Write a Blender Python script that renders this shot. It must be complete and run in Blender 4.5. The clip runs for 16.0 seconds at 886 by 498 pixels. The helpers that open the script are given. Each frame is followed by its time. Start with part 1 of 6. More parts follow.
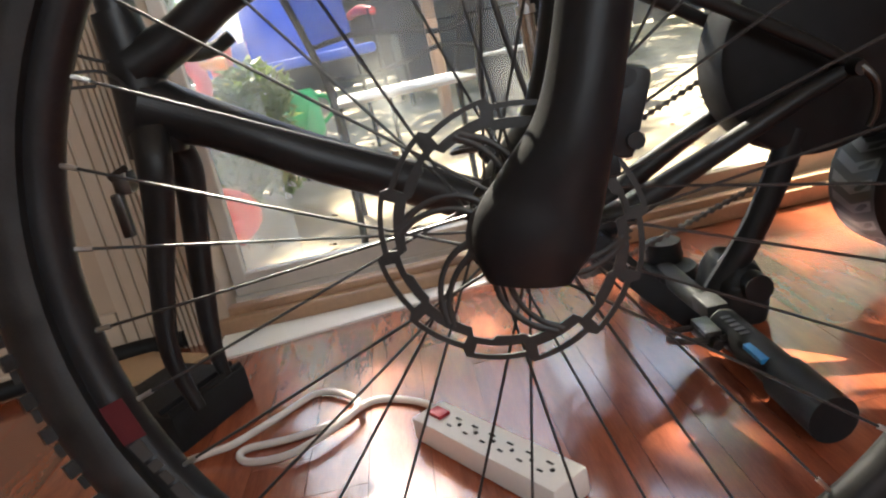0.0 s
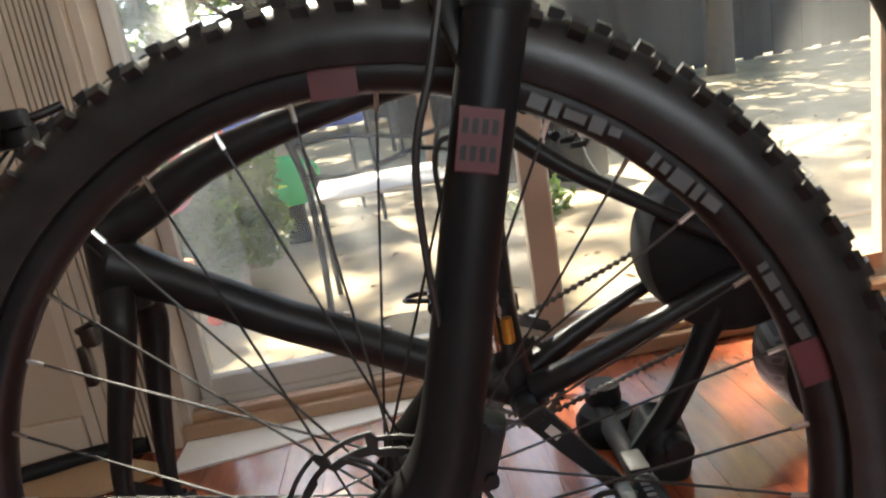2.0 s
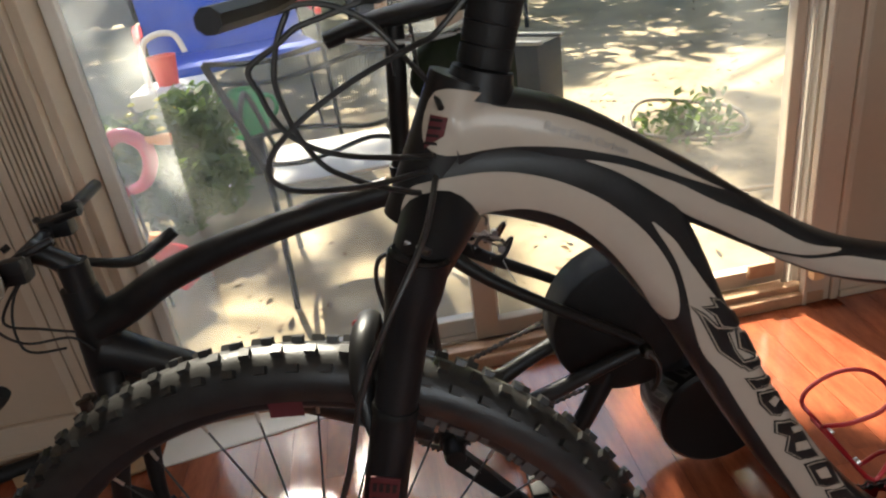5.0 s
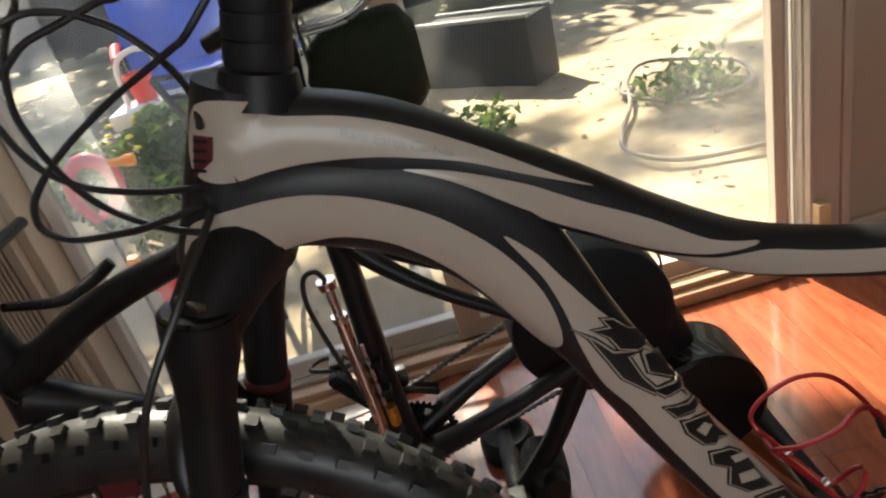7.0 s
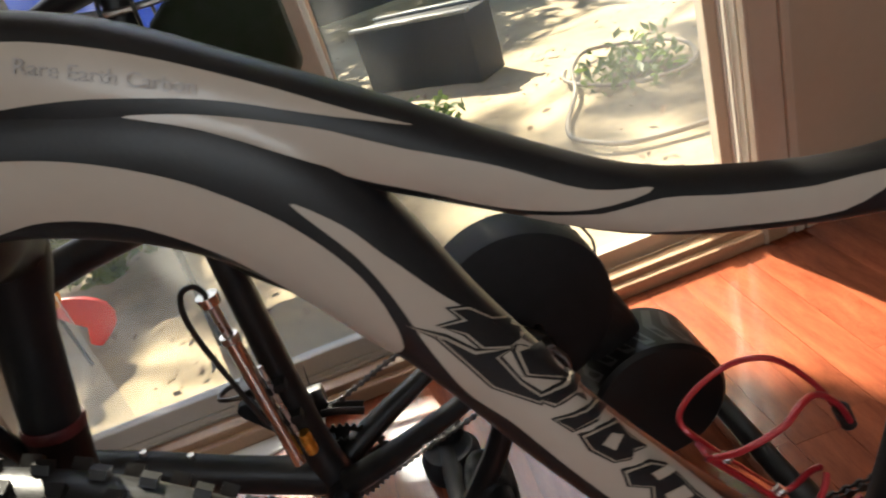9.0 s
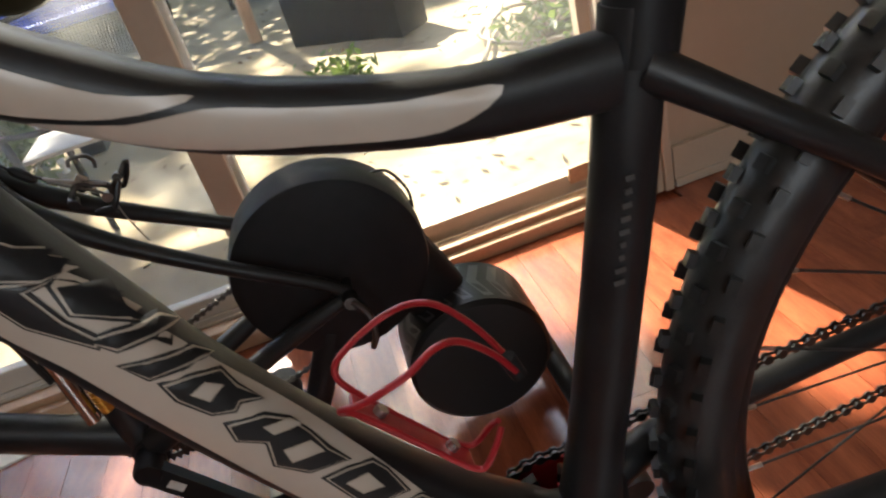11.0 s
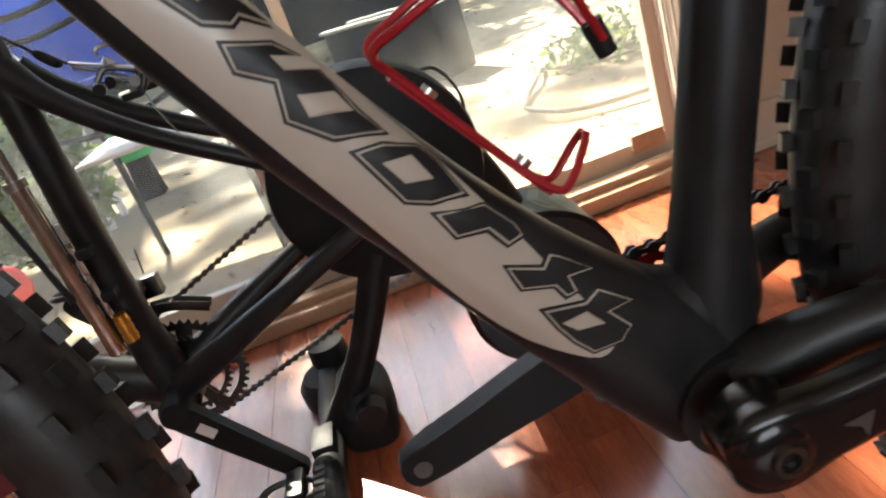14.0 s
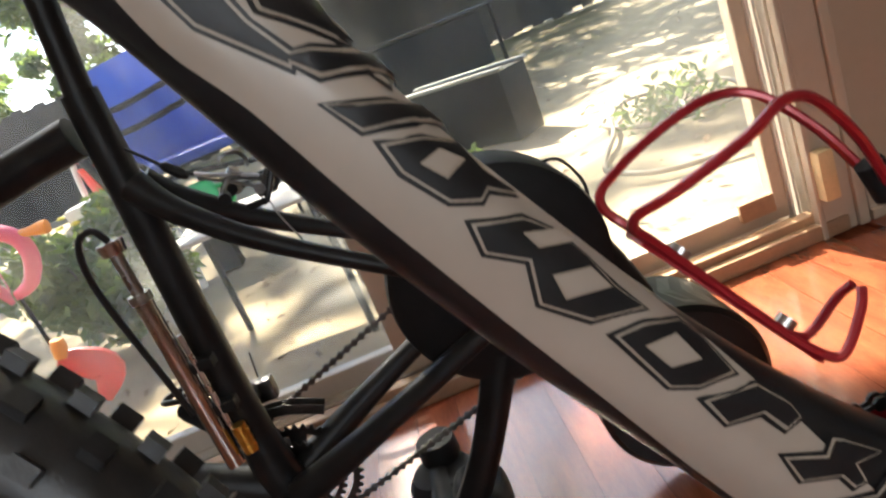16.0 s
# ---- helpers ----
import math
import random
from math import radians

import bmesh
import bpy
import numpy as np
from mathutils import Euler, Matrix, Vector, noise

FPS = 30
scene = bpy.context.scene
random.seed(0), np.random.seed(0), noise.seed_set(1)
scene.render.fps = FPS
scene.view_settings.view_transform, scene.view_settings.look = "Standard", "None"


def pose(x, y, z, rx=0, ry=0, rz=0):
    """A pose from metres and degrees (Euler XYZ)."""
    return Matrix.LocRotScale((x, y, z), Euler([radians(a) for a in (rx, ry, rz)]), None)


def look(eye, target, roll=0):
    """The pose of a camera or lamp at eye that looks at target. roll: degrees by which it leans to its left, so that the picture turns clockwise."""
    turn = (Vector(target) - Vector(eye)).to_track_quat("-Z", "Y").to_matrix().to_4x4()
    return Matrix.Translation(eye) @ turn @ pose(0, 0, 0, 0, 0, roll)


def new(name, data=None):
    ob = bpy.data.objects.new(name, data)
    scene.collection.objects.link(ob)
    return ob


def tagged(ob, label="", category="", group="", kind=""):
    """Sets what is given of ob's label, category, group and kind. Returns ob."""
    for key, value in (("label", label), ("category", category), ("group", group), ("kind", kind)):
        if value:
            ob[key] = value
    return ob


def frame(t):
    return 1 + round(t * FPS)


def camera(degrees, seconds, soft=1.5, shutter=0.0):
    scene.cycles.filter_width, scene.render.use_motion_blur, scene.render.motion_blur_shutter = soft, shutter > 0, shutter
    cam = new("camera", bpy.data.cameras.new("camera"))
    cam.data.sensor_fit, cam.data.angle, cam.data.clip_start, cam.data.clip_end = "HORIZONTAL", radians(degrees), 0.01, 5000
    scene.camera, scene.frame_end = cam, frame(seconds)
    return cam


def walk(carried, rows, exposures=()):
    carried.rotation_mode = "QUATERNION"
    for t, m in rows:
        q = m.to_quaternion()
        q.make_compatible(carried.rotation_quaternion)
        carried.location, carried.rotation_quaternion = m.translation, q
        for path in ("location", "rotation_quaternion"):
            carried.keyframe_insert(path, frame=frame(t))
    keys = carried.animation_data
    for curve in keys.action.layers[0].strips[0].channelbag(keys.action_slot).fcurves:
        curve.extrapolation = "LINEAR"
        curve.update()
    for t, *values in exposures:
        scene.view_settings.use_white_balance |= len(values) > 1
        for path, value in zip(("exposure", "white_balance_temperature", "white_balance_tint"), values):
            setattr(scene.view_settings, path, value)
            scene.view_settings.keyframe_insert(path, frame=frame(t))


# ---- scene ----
from mathutils.bvhtree import BVHTree
from mathutils.geometry import delaunay_2d_cdt

# ---- camera and walk ----
cam = camera(65.14, 16.0, soft=2.2, shutter=0.4)
PATH = [
    (0, (0.0290, -0.1020, 0.4855), (0.1109, 1.8121, -0.0887), -12.18),
    (0.5, (0.0434, -0.0954, 0.4938), (0.1571, 1.8176, -0.0785), -13.02),
    (1, (0.0721, -0.1081, 0.5443), (0.1827, 1.8136, 0.0014), -10.83),
    (1.5, (0.1070, -0.1186, 0.6107), (0.2345, 1.8146, 0.1141), -10.48),
    (2, (0.1258, -0.1326, 0.6691), (0.2520, 1.8021, 0.1783), -9.35),
    (2.5, (0.1333, -0.1570, 0.7387), (0.2582, 1.7312, 0.0915), -8.43),
    (3, (0.1500, -0.1858, 0.8418), (0.2650, 1.6957, 0.1733), -7.10),
    (3.5, (0.1680, -0.2024, 0.9387), (0.2728, 1.6266, 0.1363), -7.66),
    (4, (0.1857, -0.2122, 1.0109), (0.3160, 1.5942, 0.1625), -7.81),
    (4.2, (0.1895, -0.2074, 1.0297), (0.3507, 1.5911, 0.1698), -8.16),
    (6.3, (0.3600, -0.1645, 1.0694), (0.4220, 1.6284, 0.1854), -11.48),
    (6.5, (0.3823, -0.1523, 1.0583), (0.4213, 1.6155, 0.1238), -13.53),
    (7, (0.3838, -0.1047, 1.0159), (0.4345, 1.6818, 0.1184), -15.49),
    (7.5, (0.3822, -0.0543, 0.9767), (0.4721, 1.7561, 0.1316), -16.39),
    (8, (0.3850, -0.0201, 0.9567), (0.3750, 1.8170, 0.1662), -19.64),
    (8.5, (0.4272, -0.0095, 0.9274), (0.5137, 1.7923, 0.0636), -19.26),
    (9, (0.4732, -0.0142, 0.9165), (0.6037, 1.7703, 0.0230), -18.97),
    (9.5, (0.5232, -0.0218, 0.8986), (0.7197, 1.7486, -0.0108), -17.75),
    (9.7, (0.5452, -0.0166, 0.8910), (0.7627, 1.7377, -0.0445), -17.53),
    (11.8, (0.6845, -0.0556, 0.7679), (0.8655, 1.6198, -0.3092), -16.11),
    (12, (0.6743, -0.0694, 0.7547), (0.8183, 1.5900, -0.3523), -16.07),
    (12.5, (0.6608, -0.0982, 0.7360), (0.7215, 1.5160, -0.4432), -16.01),
    (13, (0.6690, -0.1069, 0.7215), (0.7143, 1.5167, -0.4456), -16.72),
    (13.5, (0.6426, -0.0821, 0.6551), (0.6858, 1.7203, -0.2107), -18.86),
    (14, (0.5893, -0.0213, 0.5871), (0.7411, 1.8174, -0.1851), -19.27),
    (14.5, (0.5584, 0.0180, 0.5793), (0.7207, 1.8582, -0.1872), -20.61),
    (15, (0.5483, 0.0373, 0.5842), (0.7060, 1.8925, -0.1462), -20.99),
    (15.5, (0.5388, 0.0469, 0.6087), (0.6332, 1.9312, -0.0551), -21.21),
    (16, (0.5371, 0.0505, 0.6456), (0.5912, 1.9634, 0.0643), -21.88),
]

walk(cam, [(t, look(eye, target, roll)) for t, eye, target, roll in PATH],
     exposures=[(0.0, 2.98), (2.0, 2.72), (4.0, 2.45), (6.3, 2.08), (9.0, 2.17), (11.8, 2.68), (12.4, 3.25), (13.2, 3.25), (14.2, 2.7), (16.0, 2.55)])

# ---- world, sun, lights ----
SUN_UP, SUN_SIDE = radians(46), radians(-11.5)
world = bpy.data.worlds.new("sky")
scene.world = world
world.use_nodes = True
wn = world.node_tree.nodes
sky = wn.new("ShaderNodeTexSky")
sky.sky_type, sky.sun_disc = "NISHITA", False
sky.sun_elevation, sky.sun_rotation = SUN_UP, SUN_SIDE
world.node_tree.links.new(sky.outputs[0], wn["Background"].inputs[0])
wn["Background"].inputs[1].default_value = 0.080
to_sun = Vector((math.sin(SUN_SIDE) * math.cos(SUN_UP), math.cos(SUN_SIDE) * math.cos(SUN_UP), math.sin(SUN_UP)))
sun = new("sun", bpy.data.lights.new("sun", "SUN"))
sun.data.energy, sun.data.angle, sun.data.color = 5.0, radians(0.6), (1.0, 0.93, 0.755)
sun.matrix_world = look(to_sun * 20, (0, 0, 0))
# area lamp added to brighten the room, in an added window behind
fill_lamp = new("room_fill", bpy.data.lights.new("room_fill", "AREA"))
fill_lamp.data.shape, fill_lamp.data.size, fill_lamp.data.size_y = "RECTANGLE", 1.9, 1.1
fill_lamp.data.energy, fill_lamp.data.color = 6.2, (0.97, 0.96, 0.92)
fill_lamp.matrix_world = look((0.5, -2.50, 1.5), (0.5, 0.0, 1.5))


# ---- materials ----
def mat(name, base, rough=0.5, metal=0.0, vary=0.15, scale=12.0, bump=0.05, coat=0.0, random=0.0, second=None, dust=0.0, spec=0.5):
    """A procedural surface: colour and gloss drift at a broad and a fine scale, with fine relief."""
    m = bpy.data.materials.new(name)
    m.use_nodes = True
    nt = m.node_tree
    N, link = nt.nodes.new, nt.links.new
    bsdf = nt.nodes["Principled BSDF"]
    co = N("ShaderNodeTexCoord")
    broad, fine = N("ShaderNodeTexNoise"), N("ShaderNodeTexNoise")
    for n, s in ((broad, scale), (fine, scale * 14)):
        n.inputs["Scale"].default_value, n.inputs["Detail"].default_value = s, 5
        link(co.outputs["Object"], n.inputs["Vector"])
    add = N("ShaderNodeMath")
    add.operation = "MULTIPLY_ADD"
    link(fine.outputs["Fac"], add.inputs[0])
    add.inputs[1].default_value = 0.45
    link(broad.outputs["Fac"], add.inputs[2])
    ramp = N("ShaderNodeValToRGB")
    ramp.color_ramp.elements[0].position, ramp.color_ramp.elements[1].position = 0.42, 1.02
    low = [c * (1 - vary) for c in base]
    high = list(second) if second else [min(1.0, c * (1 + vary) + dust) for c in base]
    ramp.color_ramp.elements[0].color = (*low, 1)
    ramp.color_ramp.elements[1].color = (*high, 1)
    link(add.outputs[0], ramp.inputs[0])
    colour = ramp.outputs[0]
    if random:
        info, hsv = N("ShaderNodeObjectInfo"), N("ShaderNodeHueSaturation")
        span = N("ShaderNodeMapRange")
        span.inputs["To Min"].default_value, span.inputs["To Max"].default_value = 1 - random, 1 + random
        link(info.outputs["Random"], span.inputs["Value"])
        link(span.outputs[0], hsv.inputs["Value"])
        link(colour, hsv.inputs["Color"])
        colour = hsv.outputs[0]
    link(colour, bsdf.inputs["Base Color"])
    rr = N("ShaderNodeMapRange")
    rr.inputs["To Min"].default_value, rr.inputs["To Max"].default_value = max(0.02, rough * 0.8), min(1, rough * 1.25)
    link(broad.outputs["Fac"], rr.inputs["Value"])
    link(rr.outputs[0], bsdf.inputs["Roughness"])
    bsdf.inputs["Metallic"].default_value = metal
    bsdf.inputs["Specular IOR Level"].default_value = spec
    bsdf.inputs["Coat Weight"].default_value = coat
    bsdf.inputs["Coat Roughness"].default_value = 0.12
    if bump:
        bp = N("ShaderNodeBump")
        bp.inputs["Strength"].default_value, bp.inputs["Distance"].default_value = bump, 0.004
        link(fine.outputs["Fac"], bp.inputs["Height"])
        link(bp.outputs[0], bsdf.inputs["Normal"])
    return m


CARBON = mat("matte_carbon", (0.0095, 0.0095, 0.010), 0.40, vary=0.3, scale=30, bump=0.04, dust=0.003, spec=0.3)
BLACK = mat("black_paint", (0.009, 0.0091, 0.0098), 0.42, vary=0.3, scale=20, bump=0.03, spec=0.22)
SATIN = mat("satin_black_alloy", (0.02, 0.02, 0.021), 0.38, metal=0.5, vary=0.3, scale=25, bump=0.03)
GLOSSY = mat("polished_black", (0.005, 0.005, 0.0055), 0.2, vary=0.3, scale=25, bump=0.02, coat=0.0, spec=0.4)
RUBBER = mat("tyre_rubber", (0.0095, 0.0093, 0.009), 0.37, vary=0.4, scale=35, bump=0.06, dust=0.009, spec=0.45)
PLASTIC = mat("black_plastic", (0.0085, 0.0085, 0.009), 0.55, vary=0.25, scale=40, bump=0.15, dust=0.003, spec=0.2)
WHITE = mat("white_frame_paint", (0.37, 0.32, 0.265), 0.36, vary=0.05, scale=9, bump=0.015, coat=0.25)
GREY = mat("grey_decal", (0.30, 0.28, 0.26), 0.4, vary=0.1, scale=20, bump=0)
STEEL = mat("brushed_steel", (0.55, 0.54, 0.52), 0.28, metal=1.0, vary=0.15, scale=40, bump=0.04)
ALLOY = mat("worn_alloy", (0.24, 0.235, 0.23), 0.32, metal=1.0, vary=0.3, scale=45, bump=0.06)
DARKSTEEL = mat("dark_steel", (0.09, 0.085, 0.08), 0.33, metal=1.0, vary=0.35, scale=50, bump=0.08)
SPOKE = mat("spoke_steel", (0.022, 0.021, 0.021), 0.45, metal=0.25, vary=0.2, scale=60, bump=0)
RED = mat("red_anodised", (0.34, 0.012, 0.02), 0.3, metal=0.35, vary=0.2, scale=30, bump=0.03, coat=0.4)
REDPRINT = mat("red_print", (0.07, 0.007, 0.010), 0.5, vary=0.2, scale=40, bump=0)
MARKLINE = mat("mark_line_print", (0.34, 0.29, 0.23), 0.45, vary=0.1, scale=40, bump=0)
PALEPRINT = mat("pale_print", (0.045, 0.043, 0.041), 0.5, vary=0.1, scale=40, bump=0)
GOLD = mat("gold_anodised", (0.65, 0.36, 0.07), 0.3, metal=0.9, vary=0.2, scale=40, bump=0)
BRONZE = mat("worn_bronze_tube", (0.62, 0.59, 0.55), 0.2, metal=1.0, vary=0.25, scale=25, bump=0.05)
BLUEPRINT = mat("blue_print", (0.02, 0.22, 0.5), 0.5, vary=0.1, scale=40, bump=0)
CORD = mat("white_cord", (0.62, 0.58, 0.54), 0.5, vary=0.08, scale=30, bump=0.05)
HOSE = mat("black_cable", (0.014, 0.014, 0.014), 0.4, vary=0.2, scale=60, bump=0.05)
WALLPAINT = mat("wall_paint", (0.40, 0.305, 0.22), 0.7, vary=0.05, scale=3, bump=0.1)
TRIM = mat("trim_paint", (0.46, 0.37, 0.28), 0.5, vary=0.06, scale=5, bump=0.05, coat=0.1)
VINYL = mat("door_frame_vinyl", (0.62, 0.58, 0.52), 0.45, vary=0.06, scale=6, bump=0.04)
SILLWOOD = mat("sill_wood", (0.36, 0.22, 0.13), 0.45, vary=0.25, scale=8, bump=0.1, coat=0.15)
CEIL = mat("ceiling_paint", (0.8, 0.77, 0.72), 0.8, vary=0.04, scale=3, bump=0.1)
CARD = mat("cardboard", (0.42, 0.28, 0.16), 0.8, vary=0.12, scale=8, bump=0.1)
DIRT = mat("dry_earth", (0.23, 0.165, 0.088), 0.95, vary=0.5, scale=1.4, bump=0.9, second=(0.41, 0.32, 0.195))
LEAF = mat("leaf", (0.045, 0.095, 0.028), 0.5, vary=0.5, scale=6, bump=0, random=0.2, second=(0.11, 0.16, 0.05))
leaf_nodes = LEAF.node_tree
thin, half = leaf_nodes.nodes.new("ShaderNodeBsdfTranslucent"), leaf_nodes.nodes.new("ShaderNodeMixShader")
thin.inputs["Color"].default_value = (0.24, 0.34, 0.07, 1)
half.inputs[0].default_value = 0.4
leaf_nodes.links.new(leaf_nodes.nodes["Principled BSDF"].outputs[0], half.inputs[1])
leaf_nodes.links.new(thin.outputs[0], half.inputs[2])
leaf_nodes.links.new(half.outputs[0], leaf_nodes.nodes["Material Output"].inputs["Surface"])
BARK = mat("bark", (0.10, 0.075, 0.055), 0.9, vary=0.4, scale=12, bump=0.6)
FENCE = mat("weathered_board", (0.036, 0.031, 0.027), 0.85, vary=0.4, scale=5, bump=0.3, random=0.3)
IRON = mat("black_iron", (0.014, 0.014, 0.014), 0.65, spec=0.2, vary=0.3, scale=30, bump=0.15)
MESHGREY = mat("grey_sling_mesh", (0.42, 0.40, 0.37), 0.6, vary=0.12, scale=60, bump=0.3)


def wood_floor():
    m = mat("red_laminate", (0.22, 0.047, 0.022), 0.22, vary=0.35, scale=5, bump=0.03, coat=0.9, random=0.2, second=(0.37, 0.100, 0.042))
    nt = m.node_tree
    nt.nodes["Principled BSDF"].inputs["Coat IOR"].default_value = 1.52
    co = [n for n in nt.nodes if n.type == "TEX_COORD"][0]
    squash = nt.nodes.new("ShaderNodeMapping")
    squash.inputs["Scale"].default_value = (6.0, 0.55, 1.0)
    for n in nt.nodes:
        if n.type == "TEX_NOISE":
            nt.links.new(co.outputs["Object"], squash.inputs["Vector"])
            nt.links.new(squash.outputs[0], n.inputs["Vector"])
            n.inputs["Distortion"].default_value = 0.6
    return m


LAMINATE = wood_floor()


def glass_mat(name, dust, tint=(0.97, 0.98, 0.97), rough=0.0):
    m = bpy.data.materials.new(name)
    m.use_nodes = True
    nt = m.node_tree
    b = nt.nodes["Principled BSDF"]
    b.inputs["Base Color"].default_value = (*tint, 1)
    b.inputs["Transmission Weight"].default_value = 1.0
    b.inputs["Roughness"].default_value = rough
    b.inputs["IOR"].default_value = 1.02
    # film of dust and wiped streaks that scatters sun, partly for lens glare
    co, squash = nt.nodes.new("ShaderNodeTexCoord"), nt.nodes.new("ShaderNodeMapping")
    squash.inputs["Scale"].default_value = (1.0, 1.0, 0.45)
    squash.inputs["Rotation"].default_value = (0, 0.5, 0)
    nz, span = nt.nodes.new("ShaderNodeTexNoise"), nt.nodes.new("ShaderNodeMapRange")
    nz.inputs["Scale"].default_value, nz.inputs["Detail"].default_value = 4.0, 6
    nz.inputs["Distortion"].default_value = 0.8
    span.inputs["From Min"].default_value, span.inputs["From Max"].default_value = 0.3, 0.8
    span.inputs["To Min"].default_value, span.inputs["To Max"].default_value = dust * 0.35, dust * 2.2
    film, mix = nt.nodes.new("ShaderNodeBsdfTranslucent"), nt.nodes.new("ShaderNodeMixShader")
    film.inputs["Color"].default_value = (0.8, 0.8, 0.78, 1)
    nt.links.new(co.outputs["Object"], squash.inputs["Vector"])
    nt.links.new(squash.outputs[0], nz.inputs["Vector"])
    nt.links.new(nz.outputs["Fac"], span.inputs["Value"])
    nt.links.new(span.outputs[0], mix.inputs[0])
    nt.links.new(b.outputs[0], mix.inputs[1])
    nt.links.new(film.outputs[0], mix.inputs[2])
    nt.links.new(mix.outputs[0], nt.nodes["Material Output"].inputs["Surface"])
    return m


GLASS = glass_mat("window_glass", 0.02)
DUSTVEILGLASS = glass_mat("dust_veil_glass", 0.055)
WHITISHGLASS = glass_mat("whitish_glass", 0.17)


# ---- building helpers ----
def part(name, bm, material, parent=None, label="", smooth=True, m=None):
    """Links a bmesh as one mesh object, under a thing or a part."""
    me = bpy.data.meshes.new(name)
    bmesh.ops.recalc_face_normals(bm, faces=bm.faces)
    bm.to_mesh(me)
    bm.free()
    if smooth:
        me.shade_smooth()
        me.set_sharp_from_angle(angle=radians(38))
    me.materials.append(material)
    ob = new(name, me)
    if parent:
        ob.parent = parent
    if m is not None:
        ob.matrix_basis = m
    if label:
        ob["label"] = label
    return ob


def thing(name, m, label, category, group="", kind=""):
    return tagged_at(new(name), m, label, category, group, kind)


def tagged_at(ob, m, label, category, group="", kind=""):
    ob.matrix_basis = m
    return tagged(ob, label, category, group, kind)


def V(*c):
    return Vector(c)


def smooth_path(points, steps=5, closed=False):
    """Points along a curve that glides through the given ones."""
    p = [Vector(q) for q in points]
    n, out = len(p), []
    for i in range(n if closed else n - 1):
        a, b, c, d = (p[(i + k) % n] if closed else p[min(max(i + k, 0), n - 1)] for k in (-1, 0, 1, 2))
        for s in range(steps):
            t = s / steps
            out.append(0.5 * (2 * b + (c - a) * t + (2 * a - 5 * b + 4 * c - d) * t * t + (3 * b - a - 3 * c + d) * t ** 3))
    return out if closed else out + [p[-1]]


def sweep(bm, points, radii, n=12, flat=1.0, lat=(0, 1, 0), steps=5, closed=False, square=2.0):
    """A tube along a smooth path; flat widens it along lat, square above 2 makes it boxy."""
    bend = lambda v: math.copysign(abs(v) ** (2 / square), v)
    lat = Vector(lat)
    rad = radii if isinstance(radii, (list, tuple)) else [radii] * len(points)
    flats = flat if isinstance(flat, (list, tuple)) else [flat] * len(points)
    path = smooth_path([(*p, ) for p in points], steps, closed)
    rr = [v.x for v in smooth_path([(r, 0, 0) for r in rad], steps, closed)]
    ff = [v.x for v in smooth_path([(f, 0, 0) for f in flats], steps, closed)]
    rings = []
    k = len(path)
    for i, p in enumerate(path):
        a, b = (path[i - 1], path[(i + 1) % k]) if closed else (path[max(i - 1, 0)], path[min(i + 1, k - 1)])
        t = (b - a).normalized()
        u = lat - lat.dot(t) * t
        u = u.normalized() if u.length > 1e-3 else t.orthogonal().normalized()
        v = t.cross(u)
        rings.append([bm.verts.new(p + u * (rr[i] * ff[i] * bend(math.cos(2 * math.pi * (j + 0.5) / n))) + v * (rr[i] * bend(math.sin(2 * math.pi * (j + 0.5) / n)))) for j in range(n)])
    for i in range(k if closed else k - 1):
        A, B = rings[i], rings[(i + 1) % k]
        for j in range(n):
            bm.faces.new((A[j], A[(j + 1) % n], B[(j + 1) % n], B[j]))
    if not closed:
        bm.faces.new(rings[0][::-1])
        bm.faces.new(rings[-1])
    return bm


def rod(bm, a, b, r, r2=None, n=12):
    return sweep(bm, [a, b], [r, r if r2 is None else r2], n=n, steps=1, lat=(0.31, 0.9, 0.27))


def box(bm, c, s, m=None, bevel=0.0):
    """A block with centre c and sizes s, its edges eased by bevel."""
    made = bmesh.ops.create_cube(bm, size=1.0)["verts"]
    bmesh.ops.scale(bm, vec=s, verts=made)
    bmesh.ops.translate(bm, vec=c, verts=made)
    if m is not None:
        bmesh.ops.transform(bm, matrix=m, verts=made)
    if bevel:
        edges = list({e for v in made for e in v.link_edges})
        bmesh.ops.bevel(bm, geom=edges, offset=bevel, segments=2, affect="EDGES", profile=0.6)
    return bm


def revolve(bm, profile, centre, n=48, axis="y", closed=True):
    """A body turned round an axis through centre; profile: (radius, place along the axis)."""
    rings = []
    for j in range(n):
        a = 2 * math.pi * j / n
        c, s = math.cos(a), math.sin(a)
        ring = []
        for r, h in profile:
            p = V(r * c, h, r * s) if axis == "y" else V(r * c, r * s, h) if axis == "z" else V(h, r * c, r * s)
            ring.append(bm.verts.new(p + Vector(centre)))
        rings.append(ring)
    k = len(profile)
    for j in range(n):
        A, B = rings[j], rings[(j + 1) % n]
        for i in range(k if closed else k - 1):
            q = (A[i], A[(i + 1) % k], B[(i + 1) % k], B[i])
            bm.faces.new(q)
    bmesh.ops.remove_doubles(bm, verts=bm.verts, dist=1e-6)
    return bm


